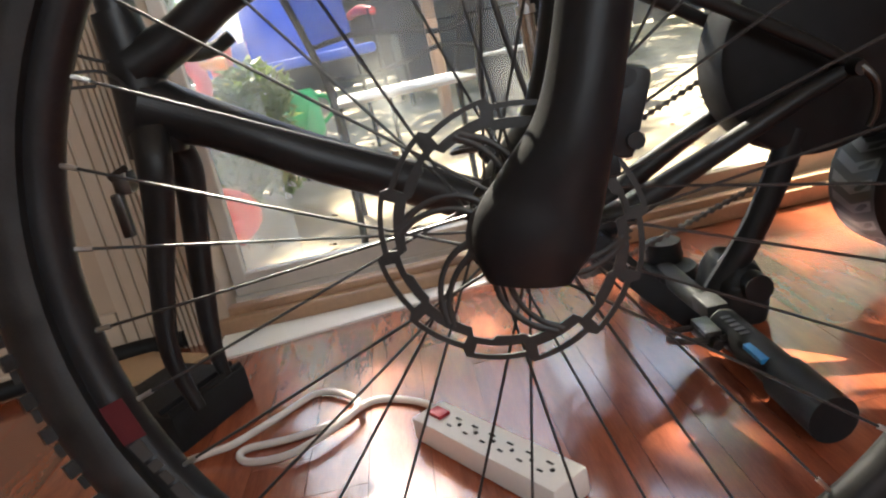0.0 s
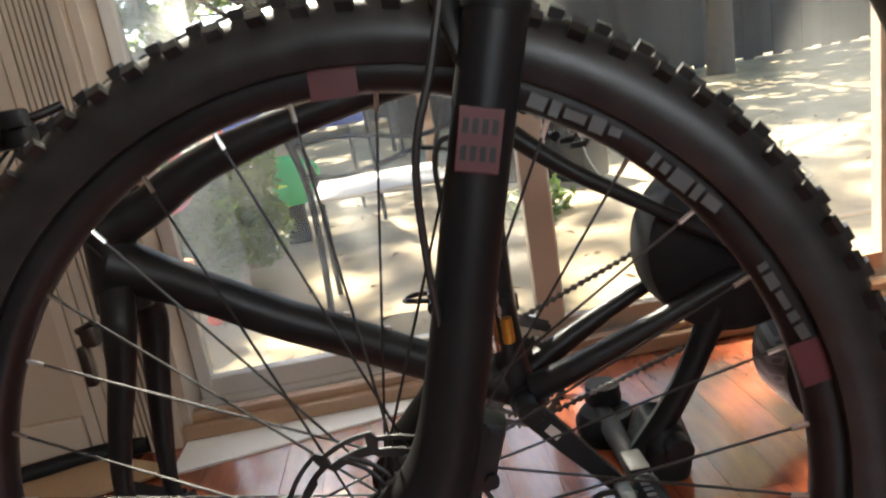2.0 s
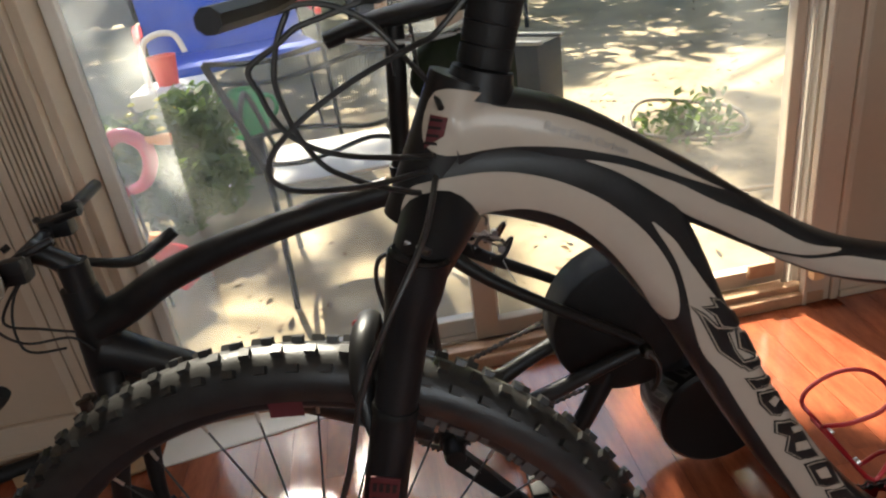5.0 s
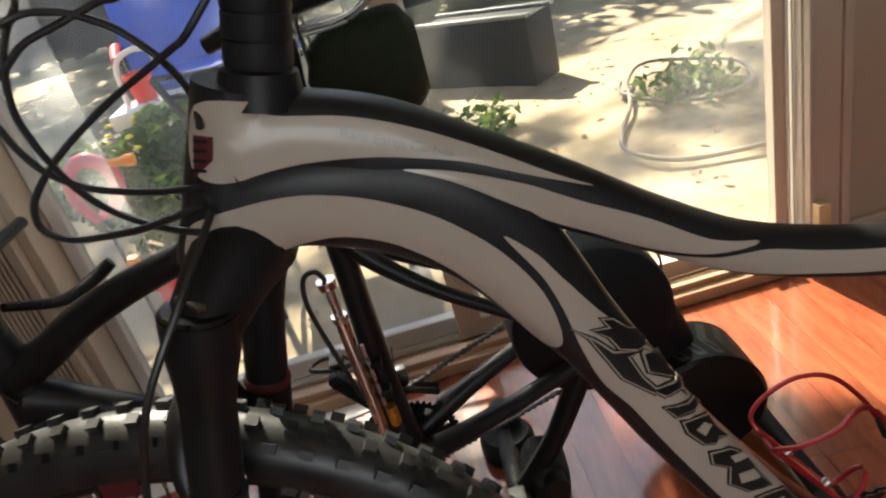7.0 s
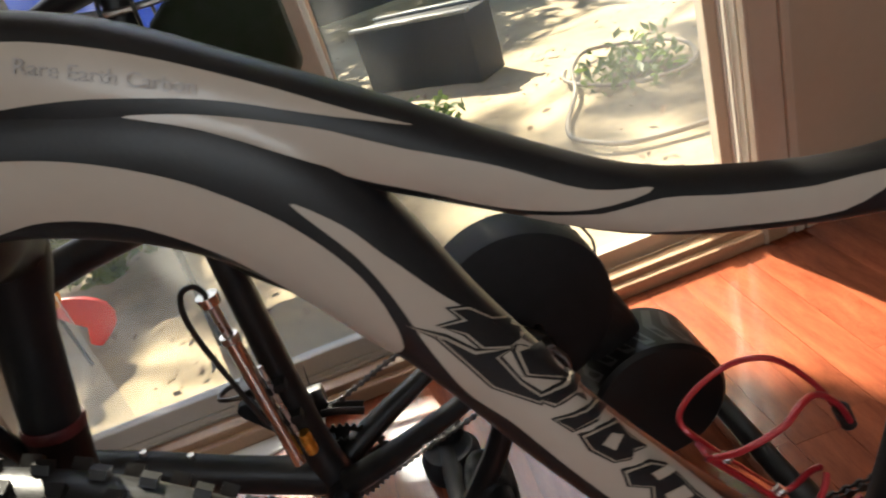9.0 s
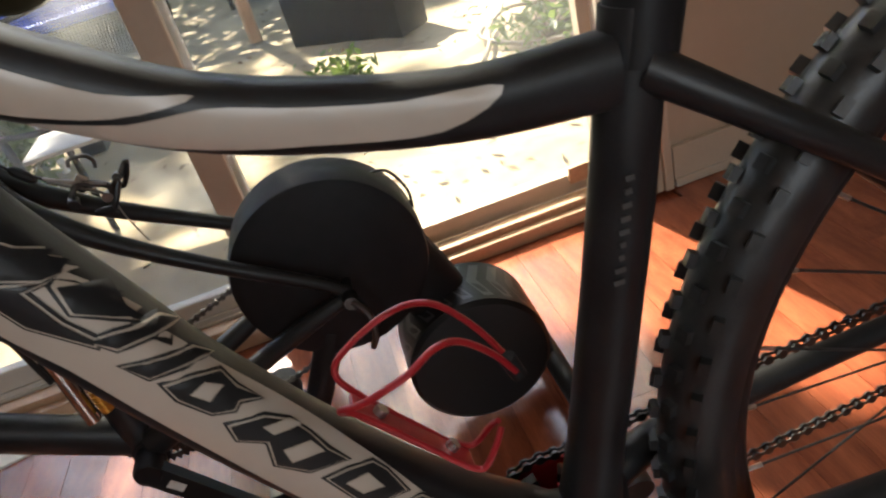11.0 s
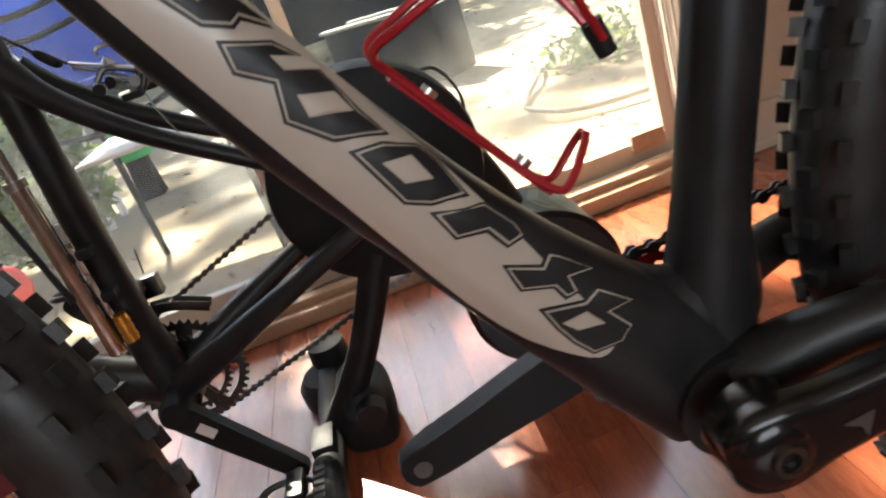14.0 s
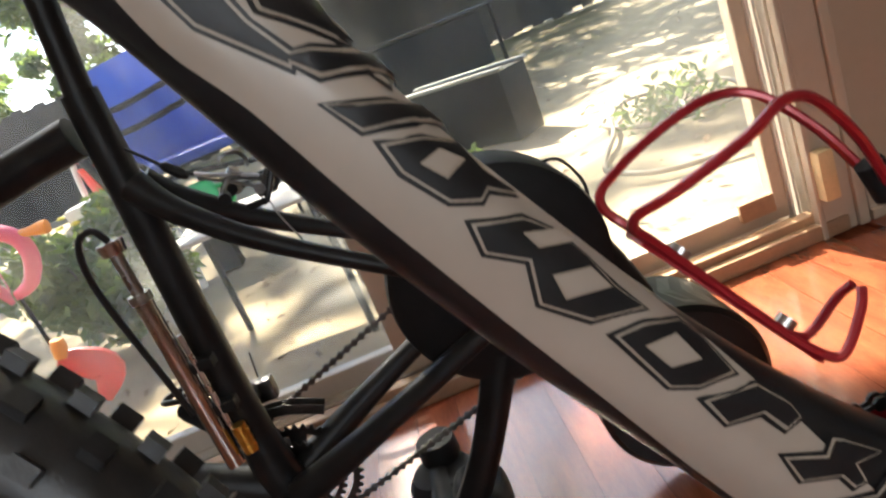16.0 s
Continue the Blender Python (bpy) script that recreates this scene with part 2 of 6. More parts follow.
def plate(bm, outline, y0, y1, holes=()):
    """A flat plate in the x-z plane between two depths, cut to an outline, with holes."""
    loops = [list(outline), *[list(h) for h in holes]]
    verts2, edges = [], []
    for lp in loops:
        s = len(verts2)
        verts2 += [Vector(p) for p in lp]
        edges += [(s + i, s + (i + 1) % len(lp)) for i in range(len(lp))]
    out = delaunay_2d_cdt(verts2, edges, [], 2 if holes else 1, 1e-7)
    pts, tri = out[0], out[2]

    def inside(p, lp):
        hit = False
        for (x1, z1), (x2, z2) in zip(lp, lp[1:] + lp[:1]):
            if (z1 > p.y) != (z2 > p.y) and p.x < (x2 - x1) * (p.y - z1) / (z2 - z1) + x1:
                hit = not hit
        return hit
    flatloops = [[(q[0], q[1]) for q in lp] for lp in loops]
    keep = []
    for f in tri:
        c = sum((pts[i] for i in f), Vector((0, 0))) / len(f)
        if inside(c, flatloops[0]) and not any(inside(c, h) for h in flatloops[1:]):
            keep.append(f)
    front = [bm.verts.new((p.x, y0, p.y)) for p in pts]
    back = [bm.verts.new((p.x, y1, p.y)) for p in pts]
    count = {}
    for f in keep:
        bm.faces.new([front[i] for i in f])
        bm.faces.new([back[i] for i in reversed(f)])
        for a, b in zip(f, f[1:] + f[:1]):
            count[(a, b)] = 1
    for a, b in count:
        if (b, a) not in count:
            bm.faces.new((front[b], front[a], back[a], back[b]))
    return bm


def skin(bm, outline, bvh, lift=0.0012, grid=0.006, closed_steps=4, sharp=False, eyes=()):
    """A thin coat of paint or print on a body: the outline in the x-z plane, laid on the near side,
    straight across or, with eyes (upper, lower), projected from those camera positions to fit the view."""
    edge = [p.xz for p in (smooth_path([(x, 0, z) for x, z in outline], closed_steps, True) if not sharp else [V(x, 0, z) for x, z in outline])]
    n = len(edge)
    xs, zs = [p.x for p in edge], [p.y for p in edge]
    pts = [Vector(p) for p in edge]
    for i in range(int((max(xs) - min(xs)) / grid)):
        for j in range(int((max(zs) - min(zs)) / grid)):
            pts.append(Vector((min(xs) + (i + 0.5) * grid, min(zs) + (j + 0.5) * grid)))
    out = delaunay_2d_cdt(pts, [(i, (i + 1) % n) for i in range(n)], [], 1, 1e-7)
    made = []
    for p in out[0]:
        q = V(p.x, -0.028, p.y)
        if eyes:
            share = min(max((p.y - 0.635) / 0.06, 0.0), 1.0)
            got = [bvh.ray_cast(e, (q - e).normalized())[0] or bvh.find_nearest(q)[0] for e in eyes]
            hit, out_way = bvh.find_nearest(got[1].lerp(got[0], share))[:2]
        else:
            hit, out_way = bvh.ray_cast(V(p.x, -0.4, p.y), V(0, 1, 0))[:2]
            if hit is None or hit.y > 0.0:
                hit, out_way = bvh.find_nearest(V(p.x, -0.02, p.y))[:2]
        if out_way.dot(hit - V(p.x, -0.4, p.y)) > 0 and out_way.y > 0.3:
            out_way = -out_way
        made.append(bm.verts.new(hit + out_way * lift))
    for f in out[2]:
        try:
            bm.faces.new([made[i] for i in f])
        except ValueError:
            pass
    loose = [v for v in bm.verts if not v.link_faces]
    bmesh.ops.delete(bm, geom=loose, context="VERTS")
    return bm


def B():
    return bmesh.new()


def widen(outline, d):
    """An outline in the plane moved outwards by d."""
    pts = [Vector(p) for p in outline]
    area = sum(a.x * b.y - b.x * a.y for a, b in zip(pts, pts[1:] + pts[:1]))
    s = d if area < 0 else -d
    out = []
    for a, p, b in zip(pts[-1:] + pts[:-1], pts, pts[1:] + pts[:1]):
        u, v = (p - a).normalized(), (b - p).normalized()
        n, m = Vector((-u.y, u.x)), Vector((-v.y, v.x))
        k = n + m
        out.append(tuple(p + k * (s / max(0.5, k.dot(n)))))
    return out


# ---- the room ----
WALL_Y, WALL_T = 1.27, 0.15
LEFT, RIGHT, HEAD = -0.45, 1.30, 2.05


def structure(name, bm, material, label, category, m=None, smooth=False):
    return tagged(part(name, bm, material, smooth=smooth, m=m), label, category, kind="structure")


def room():
    bm = B()
    box(bm, ((-2.2 + LEFT - 0.02) / 2, WALL_Y + WALL_T / 2, 1.2), (LEFT - 0.02 + 2.2, WALL_T, 2.4))
    box(bm, ((3.2 + RIGHT + 0.02) / 2, WALL_Y + WALL_T / 2, 1.2), (3.2 - RIGHT - 0.02, WALL_T, 2.4))
    box(bm, ((LEFT + RIGHT) / 2, WALL_Y + WALL_T / 2, (HEAD + 2.4) / 2 + 0.01), (RIGHT - LEFT + 0.04, WALL_T, 2.4 - HEAD - 0.02))
    structure("wall_north", bm, WALLPAINT, "warm beige painted wall round the glass door", "wall")
    # this wall's opening and window are added, out of view, for the fill
    bm = B()
    for c, sz in (((-1.33, -2.56, 1.2), (1.74, 0.12, 2.4)), ((2.33, -2.56, 1.2), (1.74, 0.12, 2.4)), ((0.5, -2.56, 0.45), (1.92, 0.12, 0.9)), ((0.5, -2.56, 2.25), (1.92, 0.12, 0.3))):
        box(bm, c, sz)
    structure("wall_south", bm, WALLPAINT, "plain warm beige painted wall with an added window", "wall")
    win = thing("unseen_window", pose(0.5, -2.58, 0.9), "plain white unseen window added behind the room", "window", kind="structure")
    bm = B()
    for c, sz in (((-0.935, 0, 0.6), (0.05, 0.06, 1.2)), ((0.935, 0, 0.6), (0.05, 0.06, 1.2)), ((0, 0, 0.6), (0.04, 0.06, 1.1)), ((0, 0, 0.025), (1.82, 0.06, 0.05)), ((0, 0, 1.175), (1.82, 0.06, 0.05))):
        box(bm, c, sz)
    part("window_frame", bm, VINYL, win, smooth=False)
    for x in (-0.465, 0.465):
        part("pane", box(B(), (x, 0, 0.6), (0.89, 0.006, 1.1)), GLASS, win, smooth=False).visible_shadow = False
    for name, c, s in (("wall_west", (-2.26, -0.55, 1.2), (0.12, 3.9, 2.4)), ("wall_east", (3.26, -0.55, 1.2), (0.12, 3.9, 2.4))):
        structure(name, box(B(), c, s), WALLPAINT, "plain warm beige painted wall of the room", "wall")
    structure("ceiling", box(B(), (0.5, -0.5, 2.45), (5.5, 4.1, 0.1)), CEIL, "plain off-white painted ceiling", "ceiling")
    # baseboards with a rounded top
    bm = B()
    for a, b in ((-2.2, -0.582), (1.375, 3.2)):
        box(bm, ((a + b) / 2, WALL_Y - 0.008, 0.05), (b - a, 0.016, 0.10), bevel=0.004)
        box(bm, ((a + b) / 2, WALL_Y - 0.011, 0.012), (b - a, 0.022, 0.022), bevel=0.004)
    structure("baseboard", bm, TRIM, "beige painted baseboard along the wall", "baseboard")
    # the left jamb: a band of upright flutes
    bm = B()
    x = -0.58
    for w, d in ((0.034, 0.018), (0.008, 0.030), (0.008, 0.022), (0.030, 0.026), (0.008, 0.036), (0.030, 0.028), (0.007, 0.040), (0.007, 0.030), (0.012, 0.042), (0.007, 0.034), (0.012, 0.046), (0.007, 0.036), (0.010, 0.050), (0.007, 0.040), (0.010, 0.054), (0.007, 0.044), (0.010, 0.058), (0.007, 0.046), (0.010, 0.060), (0.007, 0.048), (0.012, 0.062), (0.008, 0.050), (0.030, 0.062)):
        w, d = w * 0.66, d * 0.6
        box(bm, (x + w / 2, WALL_Y - d / 2, 1.03), (w - 0.001, d, 2.06), bevel=0.0012)
        x += w
    structure("jamb_left", bm, TRIM, "beige fluted upright casing beside the glass door", "door casing")
    bm = B()
    for x0, w, d in ((1.268, 0.012, 0.022), (1.281, 0.066, 0.014), (1.348, 0.022, 0.020)):
        box(bm, (x0 + w / 2, WALL_Y - d / 2 - 0.001, 1.03), (w, d, 2.06), bevel=0.004)
    structure("jamb_right", bm, TRIM, "beige stepped upright casing beside the glass door", "door casing")
    structure("sill", box(box(B(), ((LEFT + RIGHT) / 2, 1.295, 0.017), (RIGHT - LEFT + 0.06, 0.09, 0.034), bevel=0.006), ((LEFT + RIGHT) / 2, 1.285, 0.042), (RIGHT - LEFT, 0.03, 0.018), bevel=0.004), SILLWOOD, "brown wooden threshold strip under the glass door", "threshold")
    bm = B()
    tri = [(-0.385, 1.120), (0.20, 1.215), (0.20, 1.248), (-0.385, 1.248)]
    low, high = [bm.verts.new((x, y, 0.0)) for x, y in tri], [bm.verts.new((x, y, 0.0045)) for x, y in tri]
    bm.faces.new(high)
    for k in range(4):
        bm.faces.new((low[k], low[(k + 1) % 4], high[(k + 1) % 4], high[k]))
    structure("trim_strip", bm, CEIL, "white tapering filler strip between floor and threshold", "trim")
    # the floor: a screed and laminate boards
    base = structure("floor", box(B(), (0.5, -0.56, -0.03), (5.5, 4.0, 0.04)), LAMINATE, "glossy red-brown laminate floor of narrow boards", "floor")
    return base


def boards(base):
    """Laminate boards, nearly square to the door."""
    turn = radians(-1.2)
    rng = random.Random(4)
    meshes = []
    for length in (0.9, 1.2):
        bm = box(B(), (0, 0, -0.006), (0.0793, length - 0.0007, 0.012))
        me = bpy.data.meshes.new("plank")
        bm.to_mesh(me)
        bm.free()
        me.materials.append(LAMINATE)
        meshes.append((length, me))
    ux, uy = Vector((math.cos(turn), math.sin(turn))), Vector((-math.sin(turn), math.cos(turn)))
    for i in range(-32, 36):
        v = -2.8 + rng.random() * 0.9
        while v < 2.2:
            length, me = meshes[rng.random() < 0.6]
            c = ux * (0.5 + i * 0.08) + uy * (v + length / 2)
            v += length
            if not (-1.5 < c.x < 2.75 and -1.0 < c.y < 2.0):
                continue
            a, b = c + uy * length / 2, c - uy * length / 2
            if max(a.y, b.y) > 1.262:
                cut = (min(a.y, 1.258) - b.y) / (a.y - b.y)
                if cut < 0.1:
                    continue
                c, s = b + uy * length * cut / 2, cut
            else:
                s = 1.0
            if max(abs(c.x + uy.x * length / 2 - 0.5), 0) > 2.6:
                continue
            ob = new("plank", me)
            ob.parent = base
            ob.matrix_basis = Matrix.Translation((c.x, c.y, rng.uniform(-0.0003, 0.0003))) @ Matrix.Rotation(turn, 4, "Z") @ Matrix.Diagonal((1, s, 1, 1))


def pane(bm, x0, x1, z0, z1, y):
    return box(bm, ((x0 + x1) / 2, y, (z0 + z1) / 2), (x1 - x0, 0.006, z1 - z0))


def glass_door():
    """A sliding door: outer frame with tracks, a fixed and a moving leaf."""
    door = thing("door_1", pose(0, 0, 0), "sliding glass patio door with pale vinyl frame", "glass door", kind="structure")
    bm = B()
    box(bm, ((LEFT + RIGHT) / 2, 1.35, HEAD - 0.02), (RIGHT - LEFT, 0.12, 0.04))
    box(bm, (LEFT + 0.040, 1.337, HEAD / 2), (0.080, 0.146, HEAD - 0.01), bevel=0.003)
    part("frame", bm, TRIM, door, "beige outer frame", smooth=False)
    bm = B()
    box(bm, (RIGHT - 0.012, 1.35, HEAD / 2 - 0.02), (0.024, 0.12, HEAD - 0.05), bevel=0.003)
    for x in (RIGHT - 0.03, RIGHT - 0.042):
        box(bm, (x, 1.32, HEAD / 2), (0.006, 0.02, HEAD - 0.06), bevel=0.001)
    part("side_frame", bm, VINYL, door, "pale vinyl side frame", smooth=False)
    bm = B()
    box(bm, ((LEFT + RIGHT) / 2, 1.385, 0.02), (RIGHT - LEFT - 0.05, 0.08, 0.03), bevel=0.003)
    for y in (1.355, 1.38, 1.405):
        box(bm, ((LEFT + RIGHT) / 2, y, 0.040), (RIGHT - LEFT - 0.05, 0.007, 0.012), bevel=0.001)
    part("track", bm, VINYL, door, "ribbed sliding track", smooth=False)
    for name, x0, x1, y, sl, sr in (("fixed_leaf", LEFT + 0.082, 0.48, 1.373, 0.03, 0.04), ("sliding_leaf", 0.408, RIGHT - 0.045, 1.335, 0.060, 0.028)):
        bm = B()
        box(bm, ((x0 + x1) / 2, y, 0.069), (x1 - x0, 0.032, 0.046), bevel=0.004)
        box(bm, ((x0 + x1) / 2, y, HEAD - 0.075), (x1 - x0, 0.032, 0.07), bevel=0.004)
        box(bm, (x0 + sl / 2, y, HEAD / 2 + 0.005), (sl, 0.034, HEAD - 0.135), bevel=0.004)
        box(bm, (x1 - sr / 2, y, HEAD / 2 + 0.005), (sr, 0.034, HEAD - 0.135), bevel=0.004)
        leaf = part(name, bm, TRIM if name == "sliding_leaf" else VINYL, door, "glazed door leaf", smooth=False)
        g = part("glass", pane(B(), x0 + sl - 0.004, x1 - sr + 0.004, 0.088, HEAD - 0.108, y + 0.002), DUSTVEILGLASS if name == "fixed_leaf" else GLASS, leaf, "clear dusty glass pane with a slight veil", smooth=False)
        g.visible_shadow = False
        # extra strip with a denser whitish film along the left edge
        if name == "fixed_leaf":
            g = part("whitish_edge", pane(B(), x0 + sl, x0 + sl + 0.13, 0.09, HEAD - 0.11, y + 0.010), WHITISHGLASS, leaf, "whitish translucent strip behind the pane", smooth=False)
            g.visible_shadow = False
    bm = B()
    box(bm, (1.185, 1.313, 0.092), (0.075, 0.012, 0.040), bevel=0.004)
    part("latch_plate", bm, SILLWOOD, door, "small brown block on the bottom rail")
    bm = B()
    box(bm, (1.290, 1.238, 0.135), (0.032, 0.030, 0.10), bevel=0.006)
    part("corner_block", bm, mat("pale_wood", (0.62, 0.45, 0.24), 0.5), door, "pale wooden corner block")
    return door


floor = room()
glass_door()


# ---- the white and black mountain bike ----
def ring_of(c, r0, r1, n=48):
    return [(c[0] + r1 * math.cos(2 * math.pi * k / n), c[1] + r1 * math.sin(2 * math.pi * k / n)) for k in range(n)]


def bars(bm, length, height, rng, n=6, y=0.0):
    """A row of plain bars in place of writing."""
    x = 0.0
    for k in range(n):
        w = length / n * rng.uniform(0.55, 0.8)
        box(bm, (x + w / 2, y, 0), (w, 0.0006, height * rng.uniform(0.85, 1.0)))
        x += length / n
    return bm


ROTOR = mat("dark_rotor_steel", (0.028, 0.027, 0.026), 0.45, metal=0.5, vary=0.3, scale=30, bump=0.05)


def wheel(bike, name, c, R, rim_in, label, rotor_y=None, rotor_r=0.079, decals=(), flip=1):
    rng = random.Random(7)
    bead = R - 0.057
    bm = revolve(B(), [(bead + 0.006, -0.014), (bead + 0.001, -0.0145), (rim_in + 0.006, -0.0125), (rim_in, -0.006), (rim_in - 0.001, 0), (rim_in, 0.006), (rim_in + 0.006, 0.0125), (bead + 0.001, 0.0145), (bead + 0.006, 0.014), (bead - 0.002, 0.009), (bead - 0.002, -0.009)], c, 96)
    rim = part(name, bm, SATIN, bike, label)
    arc = []
    for k in range(15):
        a = radians(-128 + 256 * k / 14)
        arc.append((R - 0.034 + 0.0285 * math.cos(a), 0.0275 * math.sin(a)))
    part("tyre", revolve(B(), arc, c, 96), RUBBER, rim, "black knobbly mountain bike tyre")
    bm = B()
    steps = 76
    for k in range(steps):
        for row, (ang, w, l, h) in enumerate(((-52, 0.007, 0.011, 0.009), (-18, 0.009, 0.010, 0.0072), (18, 0.009, 0.010, 0.0072), (52, 0.007, 0.011, 0.009))):
            th = 2 * math.pi * (k + (0.5 if row in (1, 3) else 0) + rng.uniform(-0.04, 0.04)) / steps
            a = radians(ang)
            d = Matrix.Translation(c) @ Matrix.Rotation(-th, 4, "Y") @ Matrix.Translation((R - 0.034, 0, 0)) @ Matrix.Rotation(a, 4, "Z") @ Matrix.Translation((0.0285 + h / 2 - 0.002, 0, 0))
            box(bm, (0, 0, 0), (h, w, l), m=d)
    part("tread", bm, RUBBER, rim, "rows of square rubber knobs", smooth=False)
    # hub shell, flanges and axle
    bm = revolve(B(), [(0.0005, -0.052), (0.011, -0.052), (0.011, -0.034), (0.026, -0.033), (0.026, -0.029), (0.014, -0.022), (0.013, 0.022), (0.026, 0.029), (0.026, 0.033), (0.012, 0.034), (0.012, 0.05), (0.0005, 0.05)], c, 32, closed=False)
    part("hub", bm, GLOSSY, rim, "black hub with flanges")
    n, flange = 32, 0.0235
    lean = radians(62)
    nip_r = rim_in + 0.001
    a, b = V(flange, 0.031, 0), V(nip_r * math.cos(lean * 0.62), 0.003, nip_r * math.sin(lean * 0.62))
    length = (b - a).length
    meshes = rod(B(), (0, 0, 0), (0, 0, length - 0.012), 0.0011, n=6)
    me = bpy.data.meshes.new("spoke")
    meshes.to_mesh(me)
    meshes.free()
    me.materials.append(SPOKE)
    bm_n = rod(B(), (0, 0, -0.014), (0, 0, 0), 0.0019, n=6)
    nip = bpy.data.meshes.new("nipple")
    bm_n.to_mesh(nip)
    bm_n.free()
    nip.materials.append(STEEL)
    for k in range(n):
        side = 1 if k % 2 else -1
        cross = 1 if (k // 2) % 2 else -1
        th = 2 * math.pi * (k + 0.4) / n
        rim_at = V(nip_r * math.cos(th), side * 0.002, nip_r * math.sin(th))
        hub_at = V(flange * math.cos(th + cross * 0.66), side * 0.031, flange * math.sin(th + cross * 0.66))
        way = (rim_at - hub_at)
        q = way.to_track_quat("Z", "Y").to_matrix().to_4x4()
        s = new("spoke", me)
        s.parent = rim
        s.matrix_basis = Matrix.Translation(Vector(c) + hub_at) @ q @ Matrix.Diagonal((1, 1, way.length / length, 1))
        tip = new("nipple", nip)
        tip.parent = rim
        tip.matrix_basis = Matrix.Translation(Vector(c) + rim_at) @ q
    if rotor_y is not None:
        bm = B()
        def ringpt(r, a):
            return (c[0] + r * math.cos(a), c[2] + r * math.sin(a))
        turn = 2 * math.pi
        wave = [ringpt(rotor_r + 0.0010 - 0.0045 * ((k % 12) / 12), turn * k / 144) for k in range(144)]
        inner = [ringpt(rotor_r - 0.0155 + (0.0028 if (k % 24) < 5 else 0.0) - 0.0025 * ((k % 12) / 12), turn * k / 144) for k in range(144)]
        slots = []
        for k in range(12):
            a0, a1 = turn * (k + 0.10) / 12, turn * (k + 0.90) / 12
            near = [ringpt(rotor_r - 0.0024 - 0.0040 * f, a0 + (a1 - a0) * f) for f in (0, 0.25, 0.5, 0.75, 1)]
            far = [ringpt(rotor_r - 0.0088 - 0.0030 * f, a0 + (a1 - a0) * f) for f in (1, 0.75, 0.5, 0.25, 0)]
            slots.append(near + far)
        plate(bm, wave, rotor_y - 0.0009, rotor_y + 0.0009, [inner, *slots])
        plate(bm, ring_of((c[0], c[2]), 0, 0.026, 40), rotor_y - 0.001, rotor_y + 0.001, [ring_of((c[0], c[2]), 0, 0.019, 32)])
        for k in range(6):
            for bend, at in ((0.80, 0.0), (0.55, 0.30)):
                pts = []
                for q in range(6):
                    f = q / 5
                    a = turn * k / 6 + at + bend * f ** 1.3
                    r = 0.024 + (rotor_r - 0.0140 - 0.023) * f
                    pts.append((c[0] + r * math.cos(a), rotor_y, c[2] + r * math.sin(a)))
                part("rotor_arm", sweep(B(), pts, [0.0026, 0.0021, 0.0018, 0.0018, 0.0020, 0.0032], n=6, flat=0.45, steps=3), ROTOR, rim)
        part("brake_rotor", bm, ROTOR, rim, "vented steel disc brake rotor")
    for th, kind in decals:
        r = (bead + rim_in) / 2 + 0.001
        m = Matrix.Translation(c) @ Matrix.Rotation(-radians(th), 4, "Y") @ Matrix.Translation((r, -0.0146, 0)) @ Matrix.Rotation(radians(-90 if flip > 0 else 90), 4, "Y")
        bm = B()
        if kind == "red":
            box(bm, (0, 0, 0), (0.032, 0.0006, 0.020), m=m)
            part("red_label", bm, REDPRINT, rim, "red printed rim label", smooth=False)
        else:
            at = -0.042
            for k in range(5):
                w = rng.uniform(0.005, 0.017)
                part("printed_bar", box(B(), (at + w / 2, 0, 0), (w, 0.0006, rng.uniform(0.005, 0.011)), m=m), PALEPRINT, rim, "pale printed bar", smooth=False)
                at += w + 0.003
                bm.free() if k == 4 else None
    return rim


def chain_links(bm, path, pitch=0.0127, y=0.0):
    """A roller chain along a path in the x-z plane."""
    pts, lengths = path, [0.0]
    for a, b in zip(pts, pts[1:]):
        lengths.append(lengths[-1] + (Vector(b) - Vector(a)).length)
    n = int(lengths[-1] / pitch)

    def at(s):
        for i in range(len(pts) - 1):
            if lengths[i + 1] >= s:
                f = (s - lengths[i]) / max(lengths[i + 1] - lengths[i], 1e-9)
                return Vector(pts[i]).lerp(Vector(pts[i + 1]), f)
        return Vector(pts[-1])
    for k in range(n):
        a, b = at(k * pitch), at((k + 1) * pitch)
        d = b - a
        m = Matrix.Translation((a.x, y, a.y)) @ Matrix.Rotation(-math.atan2(d.y, d.x), 4, "Y")
        for side in (-1, 1):
            o = side * (0.0030 if k % 2 else 0.0022)
            box(bm, (pitch / 2, o, 0), (pitch * 0.62, 0.0009, 0.0034), m=m)
            for e in (0, pitch):
                rod(bm, m @ V(e, o - 0.00055, 0), m @ V(e, o + 0.00055, 0), 0.0045, n=8)
        rod(bm, m @ V(0, -0.0034, 0), m @ V(0, 0.0034, 0), 0.0019, n=6)
    return bm


